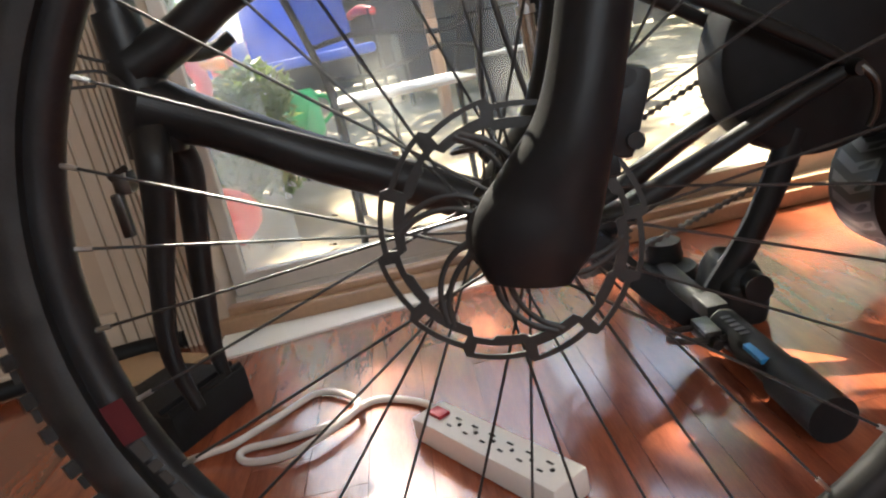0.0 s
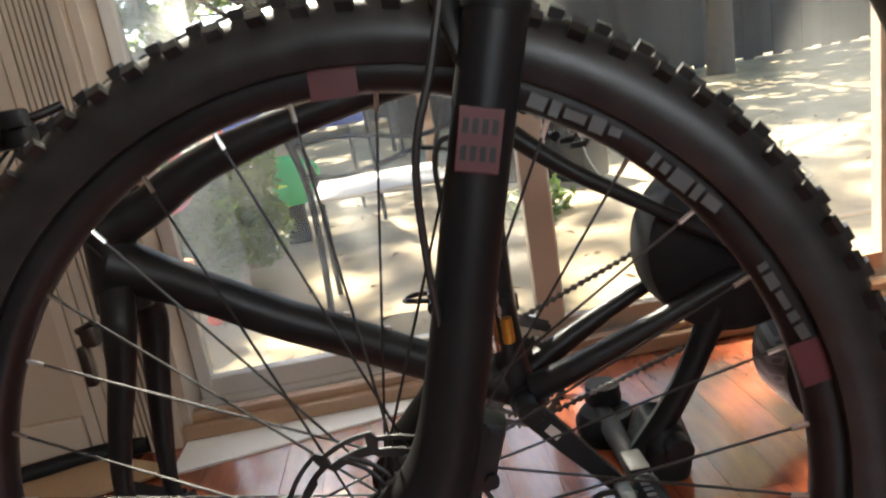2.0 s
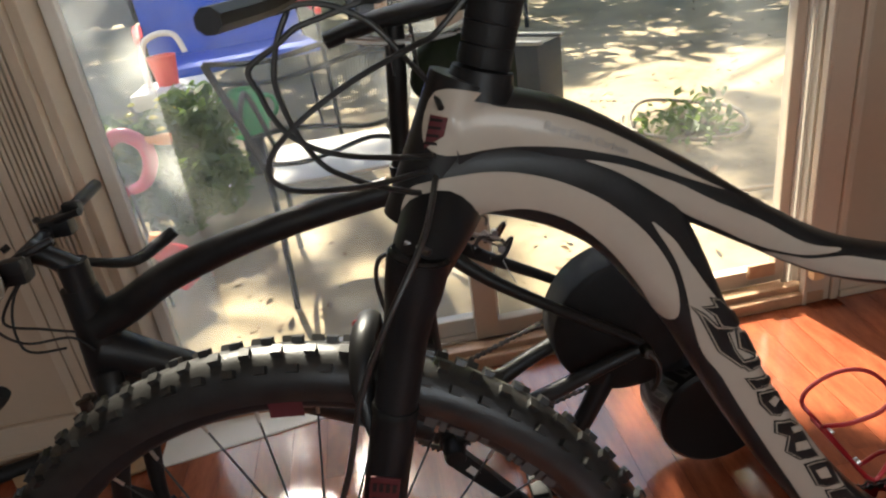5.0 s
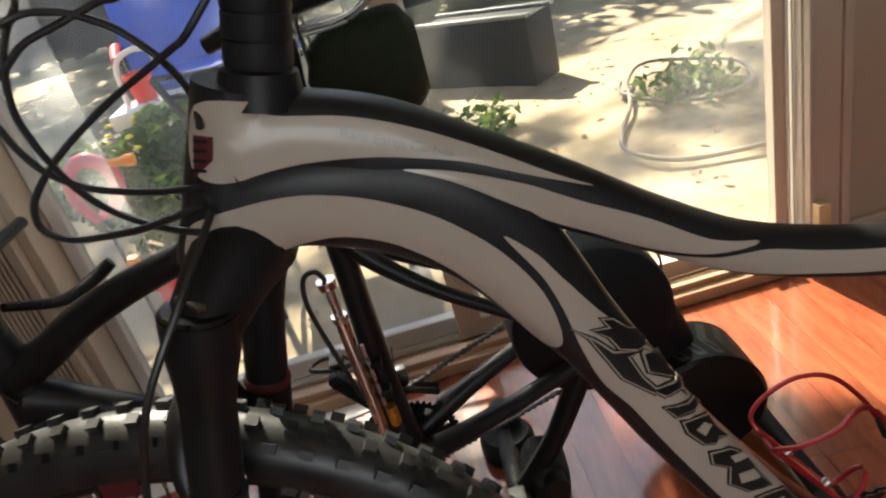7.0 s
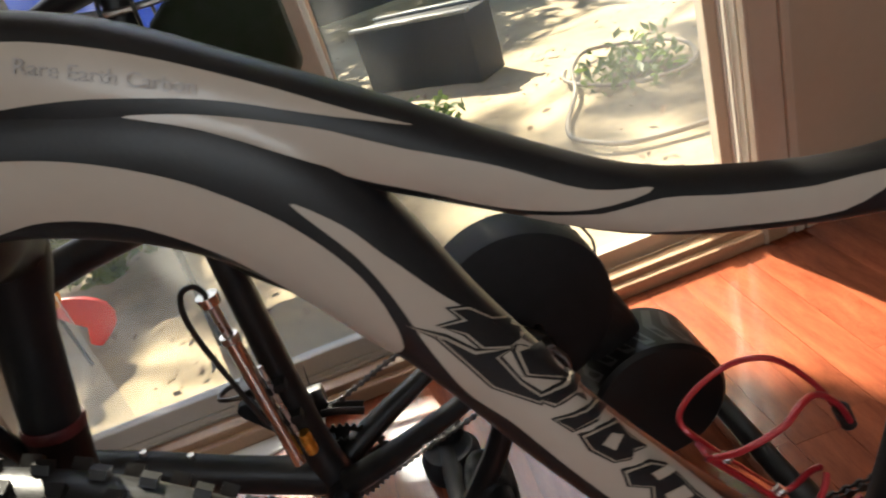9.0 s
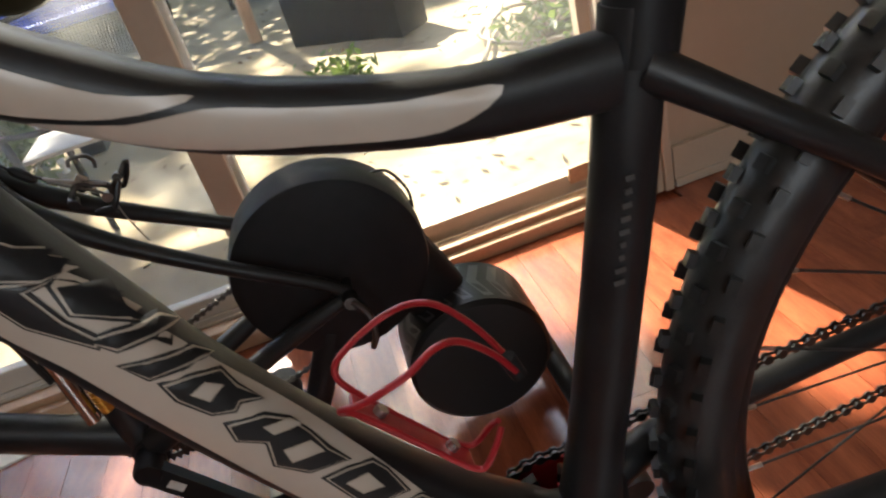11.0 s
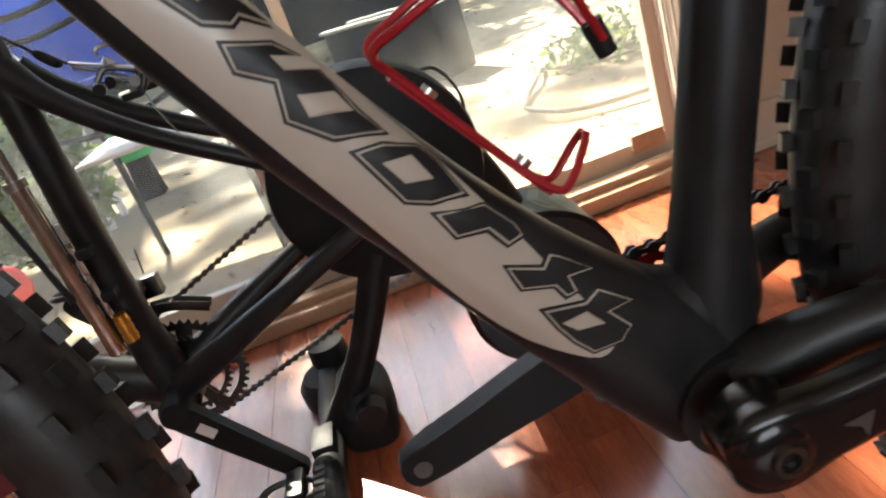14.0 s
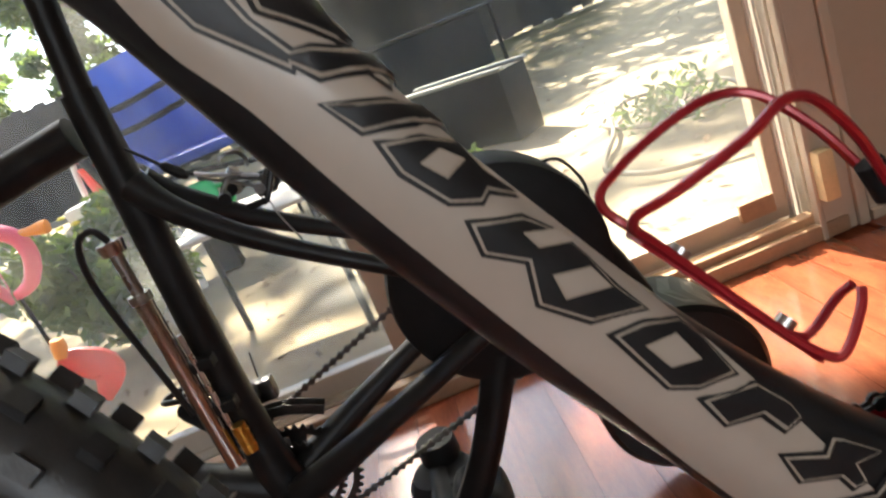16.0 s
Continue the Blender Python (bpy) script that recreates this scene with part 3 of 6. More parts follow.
def chainring(bm, c, r, teeth, y, arms=4, hole=0.62):
    out = []
    for k in range(teeth * 4):
        a = 2 * math.pi * k / (teeth * 4)
        rr = r + (0.0035 if k % 4 in (0, 1) else -0.002)
        out.append((c[0] + rr * math.cos(a), c[1] + rr * math.sin(a)))
    holes = []
    for k in range(arms):
        a0 = 2 * math.pi * (k + 0.14) / arms
        a1 = 2 * math.pi * (k + 0.86) / arms
        lp = [(c[0] + r * 0.86 * math.cos(a0 + (a1 - a0) * s / 6), c[1] + r * 0.86 * math.sin(a0 + (a1 - a0) * s / 6)) for s in range(7)]
        lp += [(c[0] + r * 0.42 * math.cos(a1 - (a1 - a0) * s / 6 * 0.9 - 0.06), c[1] + r * 0.42 * math.sin(a1 - (a1 - a0) * s / 6 * 0.9 - 0.06)) for s in range(7)]
        holes.append(lp)
    return plate(bm, out, y - 0.0015, y + 0.0015, holes)


def crank_arm(bm, a, b, w0, w1, thick, y0, y1, hole=True):
    """A forged crank arm from the spindle a to the pedal eye b, in the x-z plane; y0, y1 its depth at both ends."""
    d = Vector(b) - Vector(a)
    u = d.normalized()
    v = Vector((-u.y, u.x))
    rows = []
    for k in range(13):
        f = k / 12
        w = w0 + (w1 - w0) * min(1, f * 1.4) + 0.003 * math.sin(f * 3.1)
        rows.append((Vector(a) + d * f, w, y0 + (y1 - y0) * f))
    out_l = [(p + v * w / 2, y) for p, w, y in rows]
    out_r = [(p - v * w / 2, y) for p, w, y in rows]
    cap_b = [(Vector(b) + (u * math.cos(t) + v * math.sin(t)) * w1 / 2 * 1.12, y1) for t in (0.9, 0.45, 0, -0.45, -0.9)]
    cap_a = [(Vector(a) - (u * math.cos(t) - v * math.sin(t)) * w0 / 2 * 1.05, y0) for t in (-0.9, -0.45, 0, 0.45, 0.9)]
    lp = out_l + cap_b + out_r[::-1] + cap_a
    near = [bm.verts.new((p.x, y - thick / 2, p.y)) for p, y in lp]
    far = [bm.verts.new((p.x, y + thick / 2, p.y)) for p, y in lp]
    n = len(lp)
    bm.faces.new(near)
    bm.faces.new(far[::-1])
    for i in range(n):
        bm.faces.new((near[(i + 1) % n], near[i], far[i], far[(i + 1) % n]))
    edges = [e for e in bm.edges if (e.verts[0] in near and e.verts[1] in near) or (e.verts[0] in far and e.verts[1] in far)]
    bmesh.ops.bevel(bm, geom=edges, offset=0.0035, segments=2, affect="EDGES", profile=0.6)
    return bm


def white_bike():
    bike = thing("mountain_bike", pose(0.0784, 0.3174, 0, -1.63, 0, -2.09), "white and black carbon hardtail mountain bike without pedals", "bicycle")
    # the bar, fork and front wheel stand turned a little away
    top, axis = V(0.228, 0, 0.915), V(0.31, 0, 1).normalized()
    STEER = Matrix.Translation(top) @ Matrix.Rotation(radians(-7.3), 4, axis) @ Matrix.Translation(-top)
    # frame: one moulded carbon body
    bm = B()
    sweep(bm, [(0.2076, 0, 0.9003), (0.2457, 0, 0.8987), (0.294, 0, 0.8807), (0.3472, 0, 0.8504), (0.4027, 0, 0.8178), (0.4569, 0, 0.7813), (0.524, 0, 0.7395), (0.5922, 0, 0.7142), (0.6635, 0, 0.6973), (0.7357, 0, 0.6917)],
          [0.040, 0.034, 0.033, 0.0285, 0.0235, 0.0200, 0.0188, 0.0188, 0.019, 0.021], n=20, flat=[0.75, 0.8, 0.85, 0.9, 1.0, 1.1, 1.05, 1.0, 1.0, 0.95], square=2.6)
    sweep(bm, [(0.1882, 0, 0.8636), (0.2276, 0, 0.8678), (0.2665, 0, 0.8591), (0.3101, 0, 0.8401), (0.3466, 0, 0.8093), (0.3753, 0, 0.7635), (0.4059, 0, 0.7041), (0.4329, 0, 0.6493), (0.4589, 0, 0.596), (0.496, 0, 0.5322), (0.5368, 0, 0.4704), (0.5726, 0, 0.4201), (0.6123, 0, 0.3712), (0.6571, 0, 0.3184)],
          [0.034, 0.035, 0.038, 0.041, 0.040, 0.0350, 0.0284, 0.0275, 0.0266, 0.0274, 0.0281, 0.0315, 0.037, 0.042], n=28, flat=[0.85, 0.9, 0.82, 0.76, 0.78, 0.86, 0.98, 0.98, 1.0, 0.98, 0.98, 0.92, 0.9, 0.85], square=2.7)
    sweep(bm, [(0.1749, 0, 0.8344), (0.1928, 0, 0.8783), (0.2233, 0, 0.943)], [0.033, 0.029, 0.028], n=20, flat=1.0, steps=4)
    sweep(bm, [(0.66, 0, 0.3118), (0.6799, 0, 0.4041), (0.7063, 0, 0.5078), (0.7314, 0, 0.6096), (0.755, 0, 0.7209)], [0.034, 0.0215, 0.0200, 0.020, 0.019], n=18, flat=[1.0, 1.1, 1.05, 1.0, 1.0])
    sweep(bm, [(0.5977, 0, 0.3932), (0.6349, 0, 0.3645), (0.669, 0, 0.3603), (0.6861, 0, 0.4038)], [0.03, 0.0325, 0.0325, 0.018], n=14, flat=0.8)
    rod(bm, (0.6594, -0.04, 0.3178), (0.661, 0.04, 0.3182), 0.032, n=28)
    frame_ob = part("frame", bm, CARBON, bike, "matte black carbon frame")
    bvh = BVHTree.FromPolygons([v.co.copy() for v in frame_ob.data.vertices], [tuple(p.vertices) for p in frame_ob.data.polygons])
    # camera positions in bike axes, from which paint and marks are projected
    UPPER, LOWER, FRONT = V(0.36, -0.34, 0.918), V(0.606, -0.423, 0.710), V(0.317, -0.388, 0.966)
    white = {
        "head_panel": [(0.1995, 0.9401), (0.2324, 0.9348), (0.2387, 0.9237), (0.2821, 0.911), (0.3188, 0.8935), (0.3602, 0.8668), (0.399, 0.839), (0.4234, 0.8228), (0.3783, 0.8465), (0.3414, 0.8661), (0.2966, 0.8826), (0.2577, 0.8903), (0.2284, 0.8925), (0.1991, 0.8928), (0.1842, 0.9063)],
        "top_tube_panel": [(0.306, 0.8712), (0.3362, 0.8614), (0.3771, 0.8405), (0.4181, 0.8139), (0.4573, 0.7898), (0.4978, 0.7614), (0.5339, 0.7474), (0.4974, 0.7501), (0.4546, 0.7676), (0.4203, 0.7896), (0.3929, 0.8071), (0.3648, 0.8305), (0.334, 0.855)],
        "rear_panel": [(0.4633, 0.759), (0.5022, 0.7458), (0.5367, 0.7411), (0.577, 0.7278), (0.6238, 0.7153), (0.6741, 0.7066), (0.6387, 0.6948), (0.5744, 0.7094), (0.5154, 0.7287)],
        "lower_panel": [(0.1666, 0.8676), (0.1786, 0.874), (0.2021, 0.8759), (0.2266, 0.8758), (0.2499, 0.8718), (0.278, 0.8615), (0.305, 0.8463), (0.3271, 0.8293), (0.3519, 0.803), (0.3716, 0.7707), (0.3806, 0.7417), (0.3817, 0.7141), (0.3686, 0.7148), (0.348, 0.7525), (0.3216, 0.7923), (0.2911, 0.823), (0.2573, 0.8396), (0.2279, 0.8409), (0.2061, 0.8369), (0.174, 0.8414), (0.1588, 0.8501)],
        "down_tube_panel": [(0.3571, 0.8098), (0.3763, 0.7907), (0.3896, 0.7688), (0.4105, 0.7351), (0.4357, 0.701), (0.4623, 0.6604), (0.4879, 0.6131), (0.5194, 0.5606), (0.555, 0.4935), (0.5898, 0.4181), (0.6041, 0.3887), (0.6046, 0.3749), (0.59, 0.3732), (0.5535, 0.4108), (0.5018, 0.4977), (0.4519, 0.5879), (0.4242, 0.6427), (0.4059, 0.6728), (0.3945, 0.7063), (0.3867, 0.7425), (0.3767, 0.7735)],
    }
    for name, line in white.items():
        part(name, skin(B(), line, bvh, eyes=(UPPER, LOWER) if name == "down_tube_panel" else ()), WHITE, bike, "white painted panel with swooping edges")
    # the maker's mark on the down tube: plain slanted blocks with a pale inner line
    blocks = (
        [(0.439, 0.655), (0.450, 0.6435), (0.467, 0.641), (0.482, 0.637), (0.474, 0.647), (0.451, 0.6535)],
        [(0.447, 0.635), (0.456, 0.622), (0.474, 0.619), (0.489, 0.615), (0.481, 0.625), (0.468, 0.629)],
        [(0.460, 0.616), (0.463, 0.604), (0.475, 0.588), (0.486, 0.584), (0.490, 0.587), (0.501, 0.581), (0.492, 0.595), (0.488, 0.607), (0.475, 0.613)],
        [(0.479, 0.578), (0.480, 0.566), (0.494, 0.557), (0.492, 0.540), (0.508, 0.526), (0.530, 0.522), (0.522, 0.535), (0.516, 0.550), (0.509, 0.563), (0.498, 0.573)],
        [(0.514, 0.517), (0.528, 0.488), (0.539, 0.483), (0.555, 0.482), (0.548, 0.502), (0.542, 0.512), (0.527, 0.517)],
        [(0.539, 0.477), (0.545, 0.463), (0.560, 0.461), (0.567, 0.450), (0.575, 0.452), (0.573, 0.460), (0.562, 0.474)],
        [(0.563, 0.439), (0.567, 0.425), (0.583, 0.420), (0.587, 0.412), (0.593, 0.413), (0.591, 0.422), (0.604, 0.422), (0.589, 0.435), (0.585, 0.438), (0.580, 0.432)],
        [(0.574, 0.409), (0.579, 0.397), (0.585, 0.386), (0.593, 0.376), (0.608, 0.376), (0.615, 0.383), (0.606, 0.395), (0.619, 0.397), (0.603, 0.410), (0.595, 0.405)])
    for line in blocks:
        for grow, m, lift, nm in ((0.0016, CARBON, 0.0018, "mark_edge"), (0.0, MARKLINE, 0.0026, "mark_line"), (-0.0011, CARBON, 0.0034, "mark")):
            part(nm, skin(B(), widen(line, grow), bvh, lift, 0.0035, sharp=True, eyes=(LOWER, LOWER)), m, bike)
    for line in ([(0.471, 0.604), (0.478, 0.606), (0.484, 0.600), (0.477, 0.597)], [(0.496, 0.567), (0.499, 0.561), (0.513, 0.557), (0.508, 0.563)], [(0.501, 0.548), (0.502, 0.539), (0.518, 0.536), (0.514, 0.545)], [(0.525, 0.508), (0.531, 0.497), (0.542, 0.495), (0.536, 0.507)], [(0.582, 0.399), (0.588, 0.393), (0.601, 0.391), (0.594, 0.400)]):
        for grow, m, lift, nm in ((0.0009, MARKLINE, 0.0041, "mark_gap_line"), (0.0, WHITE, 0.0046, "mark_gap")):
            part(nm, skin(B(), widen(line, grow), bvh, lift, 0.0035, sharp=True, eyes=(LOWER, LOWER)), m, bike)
    emblem = ([(0.403, 0.721), (0.414, 0.711), (0.420, 0.699), (0.432, 0.693), (0.445, 0.697), (0.436, 0.711), (0.427, 0.714), (0.418, 0.725), (0.410, 0.728), (0.415, 0.719)],
              [(0.387, 0.728), (0.400, 0.715), (0.411, 0.691), (0.419, 0.673), (0.441, 0.651), (0.443, 0.655), (0.434, 0.669), (0.426, 0.690), (0.434, 0.692), (0.416, 0.698), (0.404, 0.713)],
              [(0.435, 0.689), (0.438, 0.672), (0.456, 0.660), (0.458, 0.662), (0.449, 0.680), (0.445, 0.690)])
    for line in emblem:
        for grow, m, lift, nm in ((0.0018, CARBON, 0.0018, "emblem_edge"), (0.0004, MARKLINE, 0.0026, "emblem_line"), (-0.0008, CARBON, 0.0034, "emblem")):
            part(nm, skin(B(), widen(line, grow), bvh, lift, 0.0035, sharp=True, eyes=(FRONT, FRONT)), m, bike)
    part("head_badge", skin(B(), [(0.193, 0.924), (0.205, 0.921), (0.200, 0.908), (0.184, 0.899)], bvh, 0.002, 0.005, sharp=True), REDPRINT, bike, "small red printed badge")
    for k in range(4):
        x, z = 0.1925 - 0.0022 * k, 0.9215 - 0.0056 * k
        part("badge_stripe", skin(B(), [(x, z), (x + 0.0085, z - 0.0012), (x + 0.0078, z - 0.0032), (x - 0.0006, z - 0.002)], bvh, 0.0027, 0.005, sharp=True), CARBON, bike, "dark stripe of the badge")
    # raised lettering along the top tube
    cu = bpy.data.curves.new("lettering", "FONT")
    cu.body, cu.size, cu.extrude = "Rare Earth Carbon", 0.0093, 0.0003
    txt = new("lettering", cu)
    txt.parent = bike
    txt.matrix_basis = Matrix.Translation((0.275, -0.0295, 0.9015)) @ Matrix.Rotation(radians(26), 4, "Y") @ Matrix.Rotation(radians(90), 4, "X") @ Matrix.Rotation(radians(-12), 4, "X")
    cu.materials.append(GREY)
    txt["label"] = "small grey lettering on the top tube"
    # steerer, spacers, stem and bar
    at = lambda z: 0.228 + 0.31 * (z - 0.915)
    bm = B()
    sweep(bm, [(at(0.928), 0, 0.928), (at(0.948), 0, 0.948)], [0.029, 0.024], n=24, steps=2)
    part("headset", bm, BLACK, bike, "black headset cup", m=STEER)
    for k in range(4):
        o = 0.950 + k * 0.0155
        x = at(o)
        part("spacer", sweep(B(), [(x, 0, o), (x + 0.0013, 0, o + 0.004), (x + 0.0046, 0, o + 0.0148)], [0.0208, 0.0212, 0.0208], n=24, steps=2), PLASTIC, bike, "black headset spacer", m=STEER)
    bm = B()
    sweep(bm, [(at(1.012), 0, 1.012), (at(1.046), 0, 1.046)], 0.021, n=20, steps=1)
    sweep(bm, [(0.252, 0, 1.030), (0.212, 0, 1.040), (0.167, 0, 1.048)], [0.019, 0.016, 0.019], n=16)
    part("stem", bm, BLACK, bike, "black alloy stem", m=STEER)
    bm = B()
    sweep(bm, [(0.202, -0.34, 1.056), (0.177, -0.16, 1.056), (0.162, -0.05, 1.050), (0.162, 0.05, 1.050), (0.177, 0.16, 1.056), (0.202, 0.34, 1.056)], 0.0125, n=14, lat=(0, 0, 1))
    bar = part("handlebar", bm, BLACK, bike, "black flat handlebar", m=STEER)
    for side in (-1, 1):
        bm = B()
        sweep(bm, [(0.191, side * 0.215, 1.056), (0.202, side * 0.34, 1.056)], 0.0165, n=16, lat=(0, 0, 1))
        part("grip", bm, RUBBER, bar, "black rubber grip")
        bm = B()
        box(bm, (0.177, side * 0.17, 1.044), (0.028, 0.03, 0.026), bevel=0.006)
        sweep(bm, [(0.170, side * 0.175, 1.038), (0.142, side * 0.20, 1.021), (0.142, side * 0.30, 1.018)], [0.006, 0.006, 0.005], n=8, lat=(0, 0, 1))
        part("brake_lever", bm, SATIN, bar, "black brake lever")
    # brake hoses and gear cables looping in front of the head tube
    for line in ([(0.1752, -0.13, 1.05), (0.1121, 0.022, 1.0232), (0.0966, 0.022, 1.004), (0.0847, 0.022, 0.9828), (0.0784, 0.022, 0.959), (0.0804, 0.022, 0.9374), (0.0843, 0.022, 0.9225), (0.0909, 0.022, 0.9044), (0.1047, 0.022, 0.8835), (0.1294, 0.0047, 0.8736), (0.1516, -0.0127, 0.8694), (0.1756, -0.03, 0.867)],
                 [(0.1752, 0.15, 1.053), (0.115, 0.1, 1.045), (0.082, 0.05, 1.022), (0.085, 0.022, 1.0088), (0.1114, 0.022, 1.0119), (0.1336, 0.022, 1.0068), (0.1558, 0.022, 0.9935), (0.1703, 0.022, 0.9775), (0.1819, 0.0195, 0.9606), (0.1955, -0.0052, 0.9439), (0.2001, -0.03, 0.9293)],
                 [(0.236, 0.0, 1.005), (0.2049, 0.0, 0.9781), (0.1888, 0.01, 0.9709), (0.1407, 0.02, 0.9516), (0.1104, 0.022, 0.9367), (0.086, 0.022, 0.922), (0.066, 0.022, 0.9054), (0.0584, 0.022, 0.8929), (0.0589, 0.022, 0.8798), (0.0762, 0.0173, 0.8703), (0.1097, 0.0015, 0.8707), (0.1431, -0.0142, 0.8747), (0.1845, -0.03, 0.8839)],
                 [(0.1752, 0.12, 1.05), (0.1743, 0.022, 1.0105), (0.1551, 0.022, 1.0072), (0.1272, 0.022, 1.001), (0.1029, 0.022, 0.9955), (0.087, 0.022, 0.9857), (0.061, 0.022, 0.9705), (0.065, 0.022, 0.9514), (0.0687, 0.022, 0.9369), (0.0783, 0.022, 0.9182), (0.0974, 0.022, 0.9016), (0.1249, 0.0195, 0.8912), (0.159, -0.0052, 0.8913), (0.1901, -0.03, 0.8943)],
                 [(0.1886, -0.036, 0.8798), (0.171, -0.085, 0.8528), (0.1369, -0.108, 0.8055), (0.108, -0.102, 0.7464), (0.0838, -0.096, 0.671), (0.0666, -0.090, 0.6151), (0.0658, -0.072, 0.5154), (0.0725, -0.06, 0.4567)]):
        part("cable", sweep(B(), line, 0.0025, n=8, steps=7), HOSE, bike, "thin black brake hose")
    # suspension fork, built straight and then turned
    for side in (-1, 1):
        y = side * 0.066
        part("stanchion", sweep(B(), [(0.168, y, 0.812), (0.118, y, 0.640)], 0.0180, n=18, steps=2), BLACK, bike, "black fork tube", m=STEER)
        bm = B()
        way = [(0.1345, 0.695), (0.105, 0.585), (0.078, 0.480), (0.060, 0.425), (0.040, 0.388), (0.026, 0.364), (0.020, 0.340)]
        sweep(bm, [(x, y * (1 if z > 0.40 else 0.95), z) for x, z in way], [0.0190, 0.0190, 0.0200, 0.0222, 0.0310, 0.0350, 0.0240], n=20, flat=[1, 1, 1, 1, 0.7, 0.6, 0.55])
        leg = part("fork_leg", bm, BLACK, bike, "black lower fork leg", m=STEER)
        bm = B()
        revolve(bm, [(0.0178, -0.004), (0.0195, -0.004), (0.0202, 0.0), (0.0190, 0.004), (0.0178, 0.004)], (0, 0, 0), 24, axis="z")
        bmesh.ops.transform(bm, matrix=Matrix.Translation((0.1345, y, 0.696)) @ Matrix.Rotation(radians(16), 4, "Y"), verts=bm.verts)
        part("wiper", bm, PLASTIC if side < 0 else REDPRINT, leg, "rubber seal ring")
        if side < 0:
            m = Matrix.Translation((0.1145, y - 0.0192, 0.624)) @ Matrix.Rotation(radians(14), 4, "Y")
            part("sticker", box(B(), (0, 0, 0), (0.025, 0.002, 0.036), m=m, bevel=0.0006), REDPRINT, leg, "dark red maker's label", smooth=False)
            bm = B()
            for r in range(2):
                for k in range(4):
                    box(bm, (-0.0083 + k * 0.0055, -0.0014, 0.0078 - 0.015 * r), (0.0034, 0.0006, 0.0085), m=m)
            part("print", bm, CARBON, leg, "dark bars on the label", smooth=False)
    bm = B()
    sweep(bm, [(0.116, -0.062, 0.660), (0.107, -0.052, 0.706), (0.108, -0.03, 0.732), (0.110, 0, 0.740), (0.108, 0.03, 0.732), (0.107, 0.052, 0.706), (0.116, 0.062, 0.660)], [0.009, 0.0095, 0.011, 0.012, 0.011, 0.0095, 0.009], n=12, lat=(0, 0, 1), flat=0.7)
    arch = part("fork_arch", bm, SATIN, bike, "grey fork brace over the tyre", m=STEER)
    part("dot", revolve(B(), [(0.0005, -0.0012), (0.0045, -0.0012), (0.0045, 0.0), (0.0005, 0.0)], (0.102, -0.0005, 0.742), 16, closed=False), RED, arch, "small red dot")
    bm = B()
    sweep(bm, [(0.170, -0.066, 0.815), (0.186, -0.03, 0.836), (0.192, 0, 0.842), (0.186, 0.03, 0.836), (0.170, 0.066, 0.815)], [0.0235, 0.030, 0.034, 0.030, 0.0235], n=18, lat=(0, 0, 1), flat=0.95)
    for side in (-1, 1):
        sweep(bm, [(0.1545, side * 0.066, 0.765), (0.1600, side * 0.066, 0.783), (0.1665, side * 0.066, 0.803), (0.1740, side * 0.066, 0.828)], [0.0183, 0.0200, 0.0232, 0.0246], n=26, steps=3)
    crown = part("fork_crown", bm, BLACK, bike, "black forged fork crown", m=STEER)
    for side in (-1, 1):
        bm = B()
        revolve(bm, [(0.0005, 0.0115), (0.006, 0.0115), (0.0075, 0.0105), (0.0080, 0.006), (0.0125, 0.0055), (0.0130, 0.0045), (0.0215, 0.004), (0.0236, 0.002), (0.0236, -0.004), (0.0005, -0.004)], (0, 0, 0), 32, axis="z", closed=False)
        dial = B()
        for a in (0.4, 2.5, 4.6):
            box(dial, (0.009 * math.cos(a), 0.009 * math.sin(a), 0.009), (0.012, 0.006, 0.005), m=Matrix.Rotation(a, 4, "Z"), bevel=0.0012)
        for piece in (bm, dial):
            bmesh.ops.transform(piece, matrix=Matrix.Translation((0.1735, side * 0.066, 0.827)) @ Matrix.Rotation(radians(17), 4, "Y"), verts=piece.verts)
        part("top_cap", bm, GLOSSY, crown, "glossy black adjuster cap")
        part("dial", dial, ALLOY, crown, "bright three-lobed dial")
    # front caliper
    bm = B()
    lean = Matrix.Translation((0.084, 0, 0.425)) @ Matrix.Rotation(radians(20), 4, "Y") @ Matrix.Translation((-0.084, 0, -0.425))
    box(bm, (0.086, -0.050, 0.425), (0.024, 0.026, 0.050), m=lean, bevel=0.006)
    box(bm, (0.074, -0.054, 0.444), (0.018, 0.014, 0.016), bevel=0.003)
    box(bm, (0.072, -0.054, 0.398), (0.018, 0.014, 0.016), bevel=0.003)
    for z in (0.442, 0.408):
        rod(bm, (0.090, -0.066, z), (0.090, -0.062, z), 0.005, n=10)
    part("brake_caliper", bm, BLACK, bike, "black hydraulic brake caliper", m=STEER)
    rod_b = B()
    rod(rod_b, (0.014, -0.078, 0.366), (0.014, 0.085, 0.366), 0.007, n=14)
    part("axle", rod_b, BLACK, bike, "thru axle", m=STEER)
    wheel(bike, "front_wheel", (0.014, 0.0, 0.366), 0.369, 0.300, "black spoked front wheel", rotor_y=-0.05, decals=((197, "red"), (208, "pale"), (25, "pale"), (14, "red"), (45, "pale"), (60, "pale"), (88, "red"))).matrix_basis = STEER
    # rear triangle
    for side in (-1, 1):
        bm = B()
        sweep(bm, [(0.668, side * 0.030, 0.328), (0.715, side * 0.046, 0.348), (0.80, side * 0.062, 0.356), (0.95, side * 0.067, 0.362), (1.09, side * 0.066, 0.370)], [0.022, 0.0165, 0.0145, 0.0115, 0.010], n=12)
        part("chainstay", bm, CARBON, bike, "black carbon chainstay")
    for side in (-1, 1):
        bm = B()
